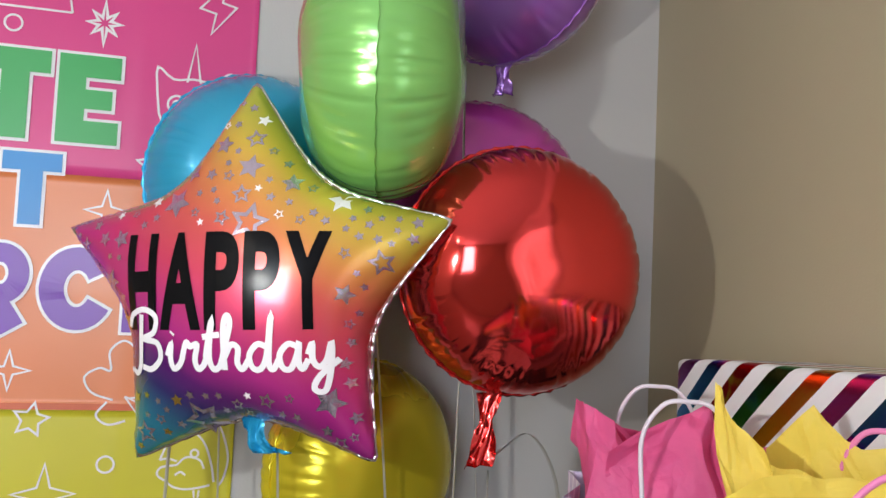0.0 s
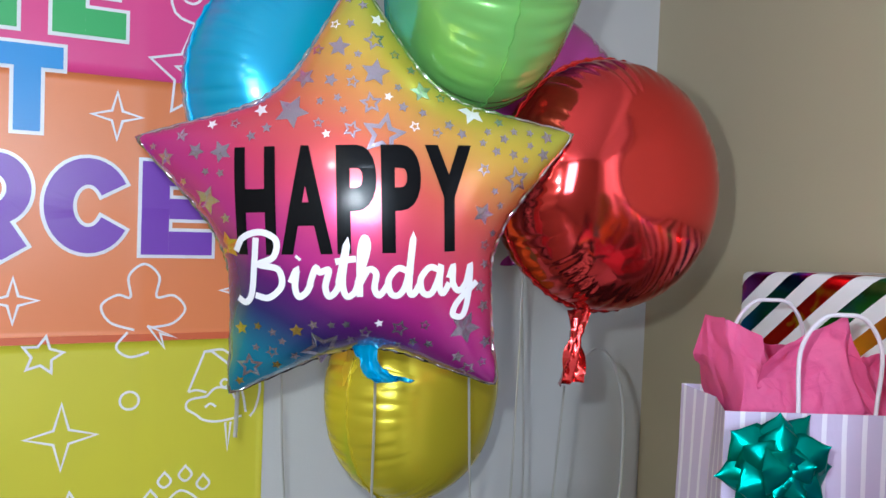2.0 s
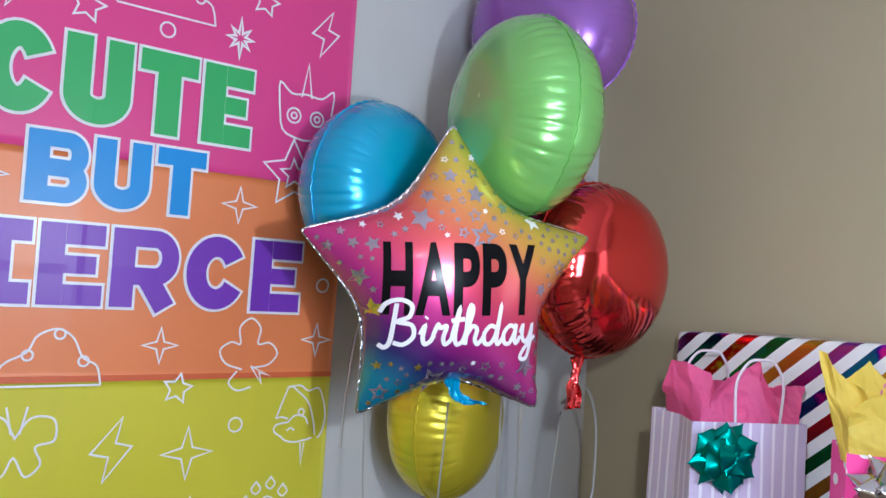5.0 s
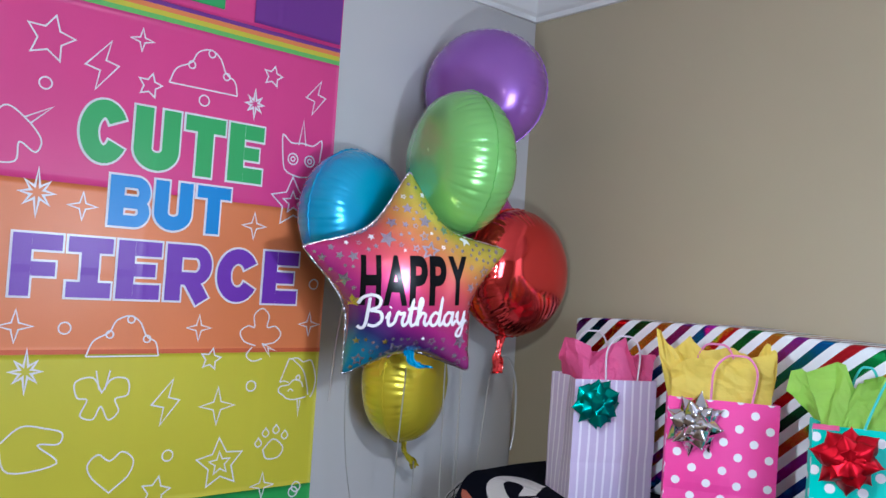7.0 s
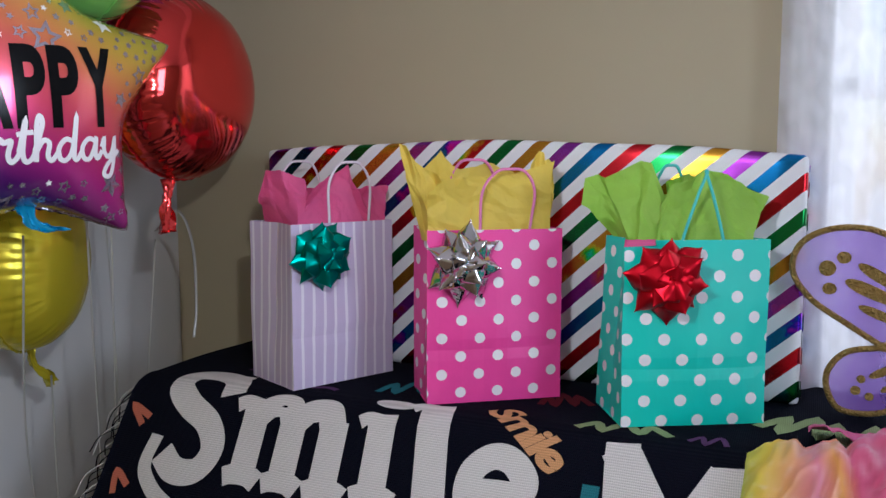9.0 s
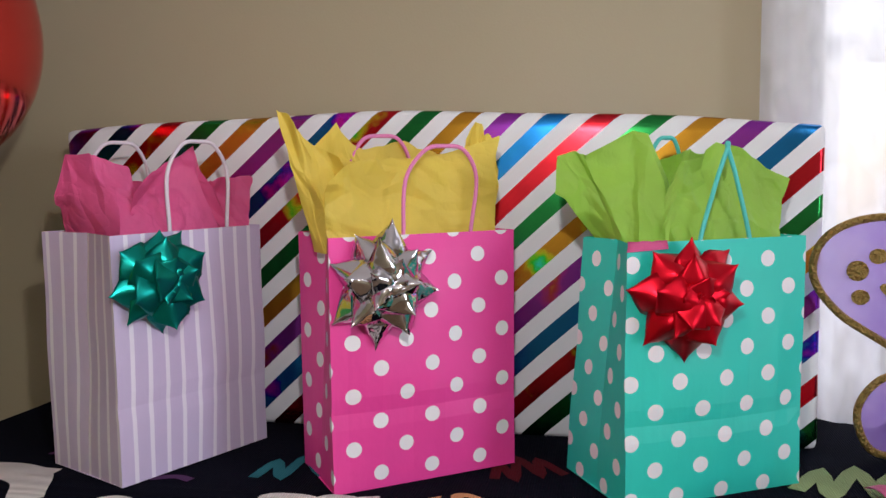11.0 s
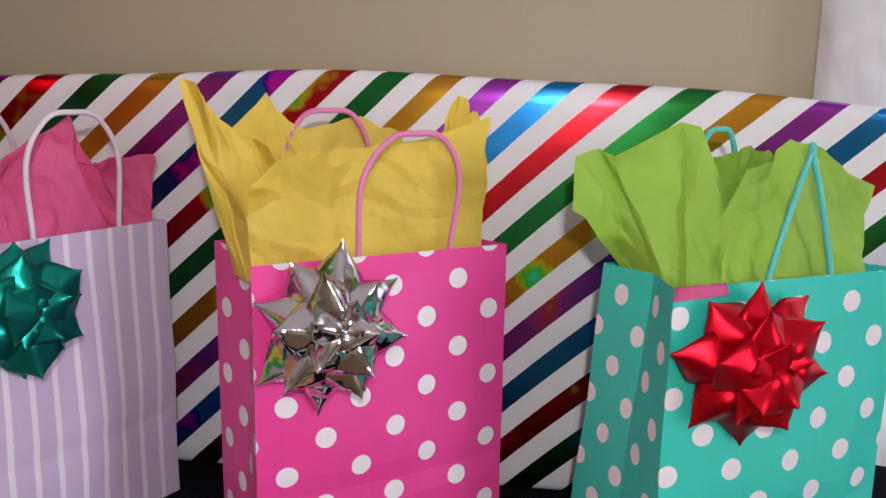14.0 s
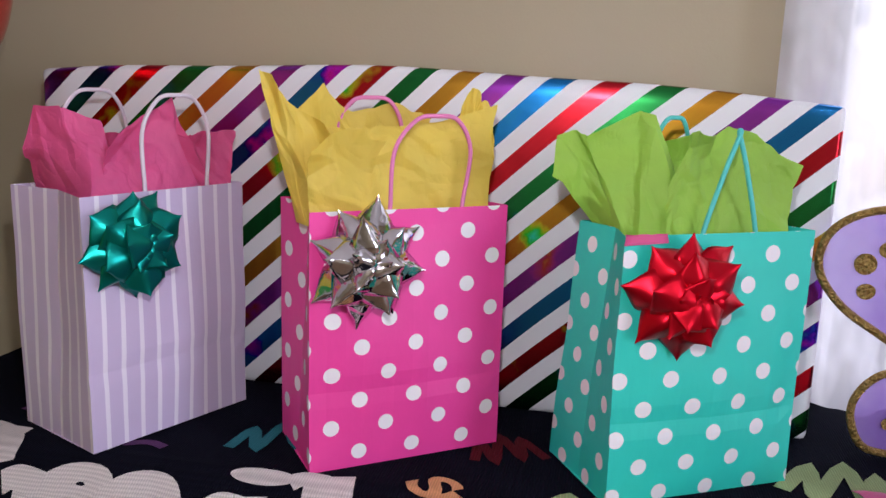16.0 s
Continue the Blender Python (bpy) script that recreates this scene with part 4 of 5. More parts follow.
def printed_star(x, y, r, turn, hollow):
    if hollow:
        bm = outline_bm([(a * r, b * r) for a, b in star_points(5, 1, 0.48, turn)], r * 0.24)
    else:
        bm = bmesh.new()
        c = bm.verts.new((0, 0, 0))
        vs = [bm.verts.new((a * r, b * r, 0)) for a, b in star_points(5, 1, 0.48, turn)]
        for k in range(10):
            bm.faces.new((c, vs[k], vs[(k + 1) % 10]))
    part("printed_star", on_star(bm, x, y, 0.0010), WHITEINK if rnd.random() < 0.1 else GOLDSTAR if x < -0.06 and y < 0.0 and rnd.random() < 0.6 else STARFOIL, star, smooth=False)


placed = []
tries = 0
while len(placed) < 150 and tries < 9000:
    tries += 1
    t, q = rnd.uniform(0, 2 * math.pi), math.sqrt(rnd.uniform(0.03, 0.86))
    r = q * star_edge(t)
    x, y = r * math.cos(t), r * math.sin(t)
    size = rnd.choice((0.005, 0.006, 0.008, 0.010, 0.0125, 0.016, 0.019))
    if -0.140 < x < 0.128 and -0.122 < y < 0.072:
        continue
    if any(math.hypot(x - a, y - b) < size + c + 0.004 for a, b, c in placed):
        continue
    placed.append((x, y, size))
    printed_star(x, y, size, rnd.uniform(60, 120), rnd.random() < 0.3)
part("tail", tail_bm([(0.0, -0.150, 0.0), (0.004, -0.168, 0.01), (0.012, -0.184, 0.02), (0.036, -0.196, 0.03)], rnd), BLUE, star, "blue crumpled filling neck")

# ribbons that tie the balloons down
def ribbon(pts, label="thin white curling ribbon from a balloon", width=0.0032, side=(0.8, -0.6, 0)):
    tagged(part("ribbon", strip(spline(pts, 12), width, Vector(side).normalized()), RIBBON), label, "ribbon", "balloon ribbons")


KNOT = Vector((0.47, 1.33, 0.06))
for x0, y0, z0, bow in ((0.545, 1.25, 1.12, 0.03), (0.40, 1.36, 0.89, -0.01), (0.26, 1.24, 1.15, -0.04), (0.18, 1.38, 1.30, -0.07), (0.36, 1.22, 1.46, 0.02), (0.50, 1.30, 1.72, 0.03), (0.555, 1.39, 1.30, 0.05)):
    a = Vector((x0, y0, z0))
    ribbon([a, a.lerp(KNOT, 0.33) + Vector((bow, 0.02, 0)), a.lerp(KNOT, 0.66) + Vector((bow * 0.8, 0.01, 0)), KNOT])
ribbon([(0.545, 1.25, 1.135), (0.60, 1.245, 1.17), (0.645, 1.25, 1.10), (0.650, 1.25, 0.98), (0.640, 1.25, 0.92)], "loose curl of white ribbon under the red balloon", 0.0055)
ribbon([(0.20, 1.41, 1.335), (0.15, 1.37, 1.26), (0.125, 1.35, 1.16), (0.12, 1.35, 1.06)], "loose silver ribbon end from the blue balloon", 0.0055)
weight = tagged(part("balloon_weight", box(0.42, 0.52, 1.28, 1.38, 0.0, 0.07, 0.012), SILVER), "small foil covered balloon weight on the floor", "balloon weight")


# ---- the table with its blanket ----
table = thing("table", "dark wooden table hidden under a woven blanket", "table")
part("tabletop", box(0.53, 0.93, -0.62, 1.245, 0.835, 0.865, 0.004), DARKWOOD, table)
for x, y in ((0.57, 1.20), (0.57, -0.57), (0.89, 1.20), (0.89, -0.57)):
    part("leg", box(x - 0.03, x + 0.03, y - 0.03, y + 0.03, 0.0, 0.835, 0.004), DARKWOOD, table)

TOPZ, EDGE = 0.872, 0.512
YL, YR = 1.262, -0.66


def blanket_at(y, s):
    """Place on the blanket: y along it, s down the front from the edge (negative: back over the top)."""
    rip = 0.004 * math.sin(y * 9) * max(0.0, s) / 0.2 + 0.002 * math.sin(y * 23 + s * 9)
    r = 0.035                                    # soft shoulder
    ang = math.atan(1.25)
    if s < -r:
        return Vector((EDGE - s - 0.006, y, TOPZ + 0.0015 * math.sin(y * 14 + s * 20)))
    if s < r:
        t = (s + r) / (2 * r)
        a = ang * t
        R = 2 * r / ang
        return Vector((EDGE + r - 0.006 - R * math.sin(a), y, TOPZ - R * (1 - math.cos(a))))
    b = blanket_at(y, r - 1e-6)
    d = s - r
    return b + Vector((-math.cos(ang) * d - rip * 0.6, 0.0, -math.sin(ang) * d))


def blanket_sheet(u, v):
    s = -0.425 + v * 1.10
    y = YL + (YR - YL) * u - max(0.0, s) * 0.10 * (1 - u)
    return blanket_at(y, s)


def normal_at(y, s):
    a, b = blanket_at(y, s + 0.004) - blanket_at(y, s - 0.004), Vector((0, -1, 0))
    n = a.cross(b).normalized()
    return n if n.z > 0 else -n


blanket = thing("blanket", "navy woven throw blanket with large cream lettering and fringe", "blanket")
part("cloth", thicken(grid(150, 90, blanket_sheet), 0.003), NAVY, blanket)


def on_blanket(bm, y, s, off=0.0015, turn=0.0):
    c, n_ = math.cos(radians(turn)), math.sin(radians(turn))
    for v in bm.verts:
        px, py = v.co.x * c - v.co.y * n_, v.co.x * n_ + v.co.y * c
        yy, ss = y - px, s - py
        v.co = blanket_at(yy, ss) + normal_at(yy, ss) * off
    return bm


def oval(cx, cy, rx, ry):
    return [(cx + rx * math.cos(2 * math.pi * k / 24), cy + ry * math.sin(2 * math.pi * k / 24)) for k in range(24)]


def stem(x, y0, y1):
    return [(x, y0 + (y1 - y0) * k / 8) for k in range(9)]


def bar(x0, x1, y):
    return [(x0 + (x1 - x0) * k / 4, y) for k in range(5)]


def foot(x, r):
    """A rounded swelling at the foot of a stem."""
    return round_path([(x - r, 0.006), (x - r * 0.5, 0.012), (x, 0.013), (x + r * 0.5, 0.012), (x + r, 0.006)], 3, False)


def curve(*pts):
    return round_path(pts, 6, False)


# strokes of the fat serif letters: (path, breadth)
WOVEN = {
    "S": [(curve((0.136, 0.118), (0.130, 0.146), (0.095, 0.157), (0.052, 0.150), (0.034, 0.122), (0.060, 0.098), (0.100, 0.078), (0.114, 0.048), (0.090, 0.020), (0.050, 0.016), (0.022, 0.034)), 0.040), (bar(0.118, 0.152, 0.158), 0.020)],
    "m": [(stem(0.040, 0.0, 0.118), 0.044), (stem(0.108, 0.0, 0.100), 0.044), (stem(0.176, 0.0, 0.100), 0.044), (curve((0.040, 0.088), (0.066, 0.112), (0.094, 0.114), (0.108, 0.092)), 0.040),
          (curve((0.108, 0.088), (0.134, 0.112), (0.162, 0.114), (0.176, 0.092)), 0.040), (foot(0.040, 0.030), 0.030), (foot(0.108, 0.030), 0.030), (foot(0.178, 0.031), 0.030), (curve((0.004, 0.106), (0.018, 0.112), (0.045, 0.108)), 0.024)],
    "i": [(stem(0.040, 0.0, 0.122), 0.046), (foot(0.040, 0.034), 0.030), (curve((0.002, 0.106), (0.016, 0.113), (0.045, 0.110)), 0.024)],
    "l": [(stem(0.040, 0.0, 0.164), 0.048), (foot(0.040, 0.035), 0.030), (curve((0.002, 0.148), (0.016, 0.156), (0.045, 0.153)), 0.022)],
    "e": [(curve((0.032, 0.060), (0.066, 0.062), (0.098, 0.064), (0.104, 0.084), (0.084, 0.106), (0.056, 0.108), (0.030, 0.086), (0.026, 0.050), (0.050, 0.020), (0.084, 0.016), (0.112, 0.030)), 0.037)],
    "M": [(stem(0.034, 0.0, 0.152), 0.050), ([(0.030 + 0.070 * k / 8, 0.142 - 0.112 * k / 8) for k in range(9)], 0.056), ([(0.100 + 0.076 * k / 8, 0.026 + 0.100 * k / 8) for k in range(9)], 0.046), (stem(0.184, 0.0, 0.136), 0.052),
          (foot(0.034, 0.033), 0.030), (foot(0.184, 0.034), 0.030)],
}
# letter, place of its lower corner, stretch across and along, lean
for c, y, s, sx, sy, lean in (("S", 1.147, 0.170, 1.10, 1.38, 0.30), ("m", 1.011, 0.152, 1.10, 1.20, 0.13), ("i", 0.776, 0.146, 1.0, 1.15, 0.14), ("l", 0.684, 0.155, 1.08, 1.16, 0.20), ("e", 0.612, 0.168, 1.06, 1.12, 0.10), ("M", 0.400, 0.168, 0.95, 1.12, 0.10)):
    letter = new("woven_letter")
    letter.parent = blanket
    for k, (path, breadth) in enumerate(WOVEN[c]):
        part("woven_stroke", on_blanket(outline_bm([(px * sx - lean * py * sy, py * sy) for px, py in path], breadth * sx, False), y, s, 0.0052 + 0.0003 * k), CREAM, letter, "large cream woven letter", smooth=False)
bm = bmesh.new()
bm.faces.new([bm.verts.new((a, b, 0)) for a, b in oval(0, 0, 0.036, 0.013)])
part("woven_dot", on_blanket(bm, 0.748, -0.022, 0.0055), CREAM, blanket, "cream woven dot of a letter", smooth=False)
sw = [(-0.150, 0.03), (-0.152, -0.02), (-0.130, -0.050), (-0.08, -0.078), (0.02, -0.105), (0.2, -0.14)]
part("woven_swoosh", on_blanket(outline_bm(round_path(sw, 6, False), 0.026, False), 1.01, 0.125, 0.0048), CREAM, blanket, "cream woven swoosh", smooth=False)


def squiggle(y, s, w, h, mat_, turn, name="woven_squiggle", loops=4, thick=0.012):
    pts = [(w * k / (loops * 2) + w * 0.04 * math.sin(k * 2.2), h * (0.5 if k % 2 else -0.5) * (1 - 0.25 * math.sin(k * 1.7))) for k in range(loops * 2 + 1)]
    part(name, on_blanket(outline_bm(round_path(pts, 5, False), thick, False), y, s, 0.0046, turn), mat_, blanket, "small coloured woven squiggle", smooth=False)


part("woven_word", on_blanket(text_bm("Smile", 0.165, 0.050, 0.035, 0.2, 0.9, fine=0.012), 0.605, -0.040, 0.0046, -40), ORANGEW, blanket, "small apricot woven word", smooth=False)
squiggle(0.82, -0.10, 0.11, 0.050, TEALW, 15, loops=3, thick=0.014)
squiggle(0.93, -0.06, 0.05, 0.01, PLUMW, 5, loops=1)
squiggle(0.46, -0.045, 0.13, 0.035, GREENW, 4, loops=3, thick=0.015)
squiggle(0.21, -0.17, 0.16, 0.08, GREENW, -12, loops=4, thick=0.018)
squiggle(0.30, -0.04, 0.05, 0.025, PLUMW, -5, loops=2, thick=0.008)
squiggle(1.225, 0.07, 0.02, 0.05, CORALW, 60, loops=1)
squiggle(1.215, 0.19, 0.03, 0.04, CORALW, 40, loops=1)
part("woven_patch", on_blanket(outline_bm(stem(0.0, 0.0, 0.062), 0.024, False), 0.418, 0.128, 0.0046), TEALW, blanket, "small teal woven block", smooth=False)
squiggle(1.16, 0.27, 0.10, 0.03, MAROONW, 5, loops=3)
squiggle(0.93, 0.235, 0.09, 0.05, MAROONW, 8, loops=3)
squiggle(0.55, -0.14, 0.08, 0.05, MAROONW, 20, loops=3)
squiggle(1.10, -0.13, 0.14, 0.05, PLUMW, 10, loops=4, thick=0.008)
squiggle(0.97, 0.21, 0.03, 0.016, ORANGEW, -20, loops=1, thick=0.010)
squiggle(0.90, 0.225, 0.02, 0.012, CREAM, -20, loops=1, thick=0.008)
fr = random.Random(5)
for k in range(34):
    s0 = 0.01 + 0.012 * k
    base = blanket_at(YL - max(0.0, s0) * 0.10, s0)
    tip = base + Vector((-0.02 + fr.uniform(-0.02, 0.02), fr.uniform(0.01, 0.045), -0.035 - fr.uniform(0, 0.03)))
    part("fringe", tube(spline([base, base.lerp(tip, 0.5) + Vector((0, 0.012, 0.004)), tip], 4), 0.0012, 4), CREAM if k % 3 == 0 else NAVY, blanket)

# ---- the big wrapped gift ----
GX0, GX1, GY0, GY1, GZ0, GZ1 = 0.776, 0.925, 0.165, 1.166, 0.876, 1.284
bm = box(GX0, GX1, GY0, GY1, GZ0, GZ1, 0.007)
bmesh.ops.subdivide_edges(bm, edges=[e for e in bm.edges if e.calc_length() > 0.1], cuts=24, use_grid_fill=True)
for v in bm.verts:
    u = (GY1 - v.co.y) / (GY1 - GY0)
    w = (v.co.z - GZ0) / (GZ1 - GZ0)
    v.co.z += w * (0.021 * math.sin(math.pi * u) - 0.013 * u + 0.0015 * math.sin(u * 17))
    if v.co.x < 0.85:
        v.co.x -= 0.004 * math.sin(math.pi * u) * math.sin(math.pi * w) + 0.0012 * math.sin(u * 21 + w * 5)
gift = thing("wrapped_gift", "long flat gift in white wrap with rainbow foil stripes", "gift")
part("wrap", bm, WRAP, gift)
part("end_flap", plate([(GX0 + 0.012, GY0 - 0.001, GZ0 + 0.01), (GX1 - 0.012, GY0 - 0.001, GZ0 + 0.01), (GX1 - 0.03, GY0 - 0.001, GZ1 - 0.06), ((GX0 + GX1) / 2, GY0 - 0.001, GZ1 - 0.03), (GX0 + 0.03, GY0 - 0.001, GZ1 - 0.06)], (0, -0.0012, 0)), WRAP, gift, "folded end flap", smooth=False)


# ---- gift bags ----
def bag_frame(b1, b2, z):
    u = Vector((b2[0] - b1[0], b2[1] - b1[1], 0)).normalized()
    d = Vector((-u.y, u.x, 0))
    return Matrix(((u.x, d.x, 0, b1[0]), (u.y, d.y, 0, b1[1]), (0, 0, 1, z), (0, 0, 0, 1)))


def bag_body(w, D, h, seed, gusset=0.016, flare=0.0, pinch=0.0):
    corners = [(0, D), (0, 0), (w, 0), (w, D), (0, D)]
    lens = [D, w, D, w]
    starts = [-D, 0, w, w + D]
    per = []
    for k in range(4):
        a, b = Vector(corners[k]), Vector(corners[k + 1])
        n = 12 if lens[k] > 0.16 else 10
        for i in range(n):
            t = i / n
            per.append((a.lerp(b, t), starts[k] + lens[k] * t, k, t))
    per.append((Vector(corners[4]), starts[3] + lens[3], 3, 1.0))
    NV = 16
    bm = bmesh.new()
    uvl = bm.loops.layers.uv.new("UVMap")
    rows = []
    for j in range(NV + 1):
        v = j / NV
        row = []
        for p, u, k, t in per:
            q = Vector((p.x, p.y * (1 - pinch * v), v * h))
            if k in (0, 2):                       # side gussets fold inwards, more towards the mouth
                fold = gusset * (0.15 + 0.85 * v) * max(0.0, 1 - abs(t - 0.5) * 2.0)
                q.x += fold if k == 0 else -fold
            if k in (1, 3):
                belly = 0.006 * math.sin(math.pi * t) * math.sin(math.pi * min(1, v * 1.1))
                q.y += -belly if k == 1 else belly
            q.x += flare * v * (-(0.5 - p.x / w)) * 2 * 0.5
            jit = noise.noise(Vector((q.x * 20 + seed * 3.1, q.y * 20, q.z * 10)))
            q += Vector((0.0012, -0.0030, 0)) * jit * math.sin(math.pi * min(1.0, v + 0.1))
            if k in (1,) and 0.30 < v < 0.36:
                q.y += 0.0016
            row.append((bm.verts.new(q), u, v * h))
        rows.append(row)
    for r0, r1 in zip(rows, rows[1:]):
        for a, b, c, d in zip(r0, r0[1:], r1[1:], r1):
            f = bm.faces.new((a[0], b[0], c[0], d[0]))
            for loop, item in zip(f.loops, (a, b, c, d)):
                loop[uvl].uv = (item[1], item[2])
    base = [bm.verts.new((x, y, 0.0005)) for x, y in corners[:4]]
    bm.faces.new(base)
    bm.normal_update()
    return bm


def loft(bottom, top, nu=84, nv=54, seed=0, crumple=0.0055):
    """A crumpled tissue sheet between a bottom and a jagged top line."""
    def along(pts, t):
        x = t * (len(pts) - 1)
        i = min(int(x), len(pts) - 2)
        return Vector(pts[i]).lerp(Vector(pts[i + 1]), x - i)

    rn = random.Random(seed * 13 + 5)

    def creased(LU, LV):
        """Piecewise linear offsets: flat facets that meet in creases, split along their diagonals."""
        knots = [[(rn.uniform(-1, 1), rn.uniform(-1, 1)) for _ in range(LU + 2)] for _ in range(LV + 2)]

        def facet(u, v):
            x, y = min(LU - 1e-4, max(0, u * LU)), min(LV - 1e-4, max(0, v * LV))
            i, j = int(x), int(y)
            a, b = x - i, y - j
            k00, k10, k01, k11 = knots[j][i], knots[j][i + 1], knots[j + 1][i], knots[j + 1][i + 1]
            if a + b < 1:
                return [p0 + (p1 - p0) * a + (p2 - p0) * b for p0, p1, p2 in zip(k00, k10, k01)]
            return [p3 + (p2 - p3) * (1 - a) + (p1 - p3) * (1 - b) for p1, p2, p3 in zip(k10, k01, k11)]
        return facet

    broad, small = creased(5, 3), creased(13, 8)

    def f(u, v):
        a, b = along(bottom, u), along(top, u)
        p = a.lerp(b, v)
        k = Vector((u * 3.2 + seed * 7.3, v * 2.4, seed * 1.7))
        wu, wv = u + 0.09 * noise.noise(k * 1.3), v + 0.09 * noise.noise(k * 1.3 + Vector((5, 0, 0)))
        (d, e), (g, h) = broad(wu, wv), small(wu, wv)
        gather = 0.35 * math.sin(u * 34 + 3 * noise.noise(k * 2)) * (1 - v) ** 2       # pleats where the sheet is stuffed in
        p.y -= crumple * (2.2 * d + 0.55 * g + gather) * (0.4 + 0.6 * v)
        p.x += crumple * (0.7 * e + 0.2 * h) * v
        p.z += crumple * (0.9 * e + 0.35 * h) * v
        return p
    return thicken(grid(nu, nv, f), 0.0005)


def tissue(sheets, rim, m, material, label, seed):
    t = thing("tissue_paper", label, "tissue paper", m, "gift bag tissue")
    for i, (bottom, top) in enumerate(sheets):
        b = [(x, y, rim - 0.015) for x, y in bottom]
        part("sheet", loft(b, [(x, y, rim + z) for x, y, z in top], seed=seed + i), material, t, smooth=False)
    return t


def handle(u0, u1, d, rim, top, lean, shift=0.0, pointed=0.0):
    mid = (u0 + u1) / 2 + shift
    k = 1 - pointed
    return spline([(u0, d, rim - 0.03), (u0 + 0.002, d, rim), (u0 + shift * 0.6 + 0.02 * pointed, d + lean * 0.5, rim + top * 0.62), (mid - 0.024 * k, d + lean * 0.95, rim + top * 0.95), (mid, d + lean, rim + top),
                   (mid + 0.024 * k, d + lean * 0.95, rim + top * 0.95), (u1 + shift * 0.6 - 0.02 * pointed, d + lean * 0.5, rim + top * 0.62), (u1 - 0.002, d, rim), (u1, d, rim - 0.03)], 6)


def gift_bag(label, m, w, D, h, paper, cord, seed, handles, flare=0.0, pinch=0.0):
    b = thing("gift_bag", label, "gift bag", m, "gift bags")
    part("body", bag_body(w, D, h, seed, flare=flare, pinch=pinch), paper, b, smooth=False)
    for hd in handles:
        part("handle", tube(handle(*hd), 0.0024, 8), cord, b, "twisted paper cord handle")
    return b


def star_loop(L, w, tip, high):
    """A ribbon loop drawn to a point: broad near the middle, a ridge along its back, flat and folded at the tip."""
    bm = bmesh.new()
    rows = []
    n = 12
    for i in range(n + 1):
        t = i / n
        body = 0.55 + 0.45 * min(1.0, t / 0.30)
        if t > tip:
            body *= max(0.03, 1 - ((t - tip) / (1 - tip)) ** 1.15)
        rise = high * (0.40 + 0.60 * math.sin(math.pi * min(1.0, t / 0.9))) * (1 - 0.85 * max(0.0, t - 0.55) / 0.45)
        row = []
        for q in range(9):
            c = q / 4 - 1
            row.append(bm.verts.new((t * L - 0.05 * L * t * c * c, w * body * c, rise * (1 - abs(c) ** 1.35))))
        for q in range(7, 0, -1):
            c = q / 4 - 1
            row.append(bm.verts.new((t * L - 0.05 * L * t * c * c, w * body * c * 0.9, -0.18 * rise * (1 - c * c))))
        rows.append(row)
    m = len(rows[0])
    for r0, r1 in zip(rows, rows[1:]):
        for q in range(m):
            bm.faces.new((r0[q], r1[q], r1[(q + 1) % m], r0[(q + 1) % m]))
    bmesh.ops.recalc_face_normals(bm, faces=bm.faces[:])
    return bm


def bow(label, m, R, material, seed, w, tip, rings, high):
    """A stick-on star bow: rings of pointed ribbon loops, steeper and shorter towards the middle."""
    rn = random.Random(seed)
    b = thing("gift_bow", label, "bow", m, "gift bows")
    for count, reach, tilt, lift in rings:
        turn = rn.uniform(0, 360)
        for k in range(count):
            az = turn + 360 * k / count + rn.uniform(-8, 8)
            bm = star_loop(R * reach * rn.uniform(0.88, 1.07), w * rn.uniform(0.9, 1.15), tip * rn.uniform(0.85, 1.1), high * rn.uniform(0.8, 1.2))
            tm = (Matrix.Rotation(radians(az), 4, "Z") @ Matrix.Translation((0.001, 0, lift)) @ Matrix.Rotation(radians(-tilt + rn.uniform(-7, 7)), 4, "Y")
                  @ Matrix.Rotation(radians(rn.uniform(-24, 24)), 4, "X"))
            bmesh.ops.transform(bm, matrix=tm, verts=bm.verts[:])
            part("loop", bm, material, b)
    part("middle_roll", thicken(grid(24, 3, lambda u, v: (0.010 * math.cos(5.6 * u), 0.008 * math.sin(5.6 * u), 0.016 + v * 0.024)), 0.0004), material, b)
    return b


A1, A2, B1, B2, C1, C2 = (0.526, 0.943), (0.719, 0.852), (0.543, 0.703), (0.674, 0.524), (0.554, 0.399), (0.661, 0.208)
ZB = 0.8765
mA, mB, mC = bag_frame(A1, A2, ZB), bag_frame(B1, B2, ZB), bag_frame(C1, C2, ZB)
gift_bag("lilac paper gift bag with white pinstripes", mA, 0.210, 0.140, 0.280, LILAC, CORDWHITE, 1, [(0.076, 0.162, 0.003, 0.28, 0.103, -0.004), (0.055, 0.14, 0.136, 0.28, 0.105, -0.01)])
gift_bag("hot pink paper gift bag with white dots", mB, 0.222, 0.115, 0.277, PINKDOT, CORDPINK, 2, [(0.084, 0.170, 0.003, 0.277, 0.095, -0.004, 0.008), (0.06, 0.14, 0.111, 0.277, 0.110, -0.01)])
gift_bag("teal paper gift bag with white dots", mC, 0.216, 0.130, 0.272, TEALDOT, CORDTEAL, 3, [(0.084, 0.148, 0.003, 0.272, 0.098, 0.004, 0.004, 1.0), (0.060, 0.128, 0.088, 0.272, 0.106, -0.01, 0.0, 0.5)], pinch=0.3)
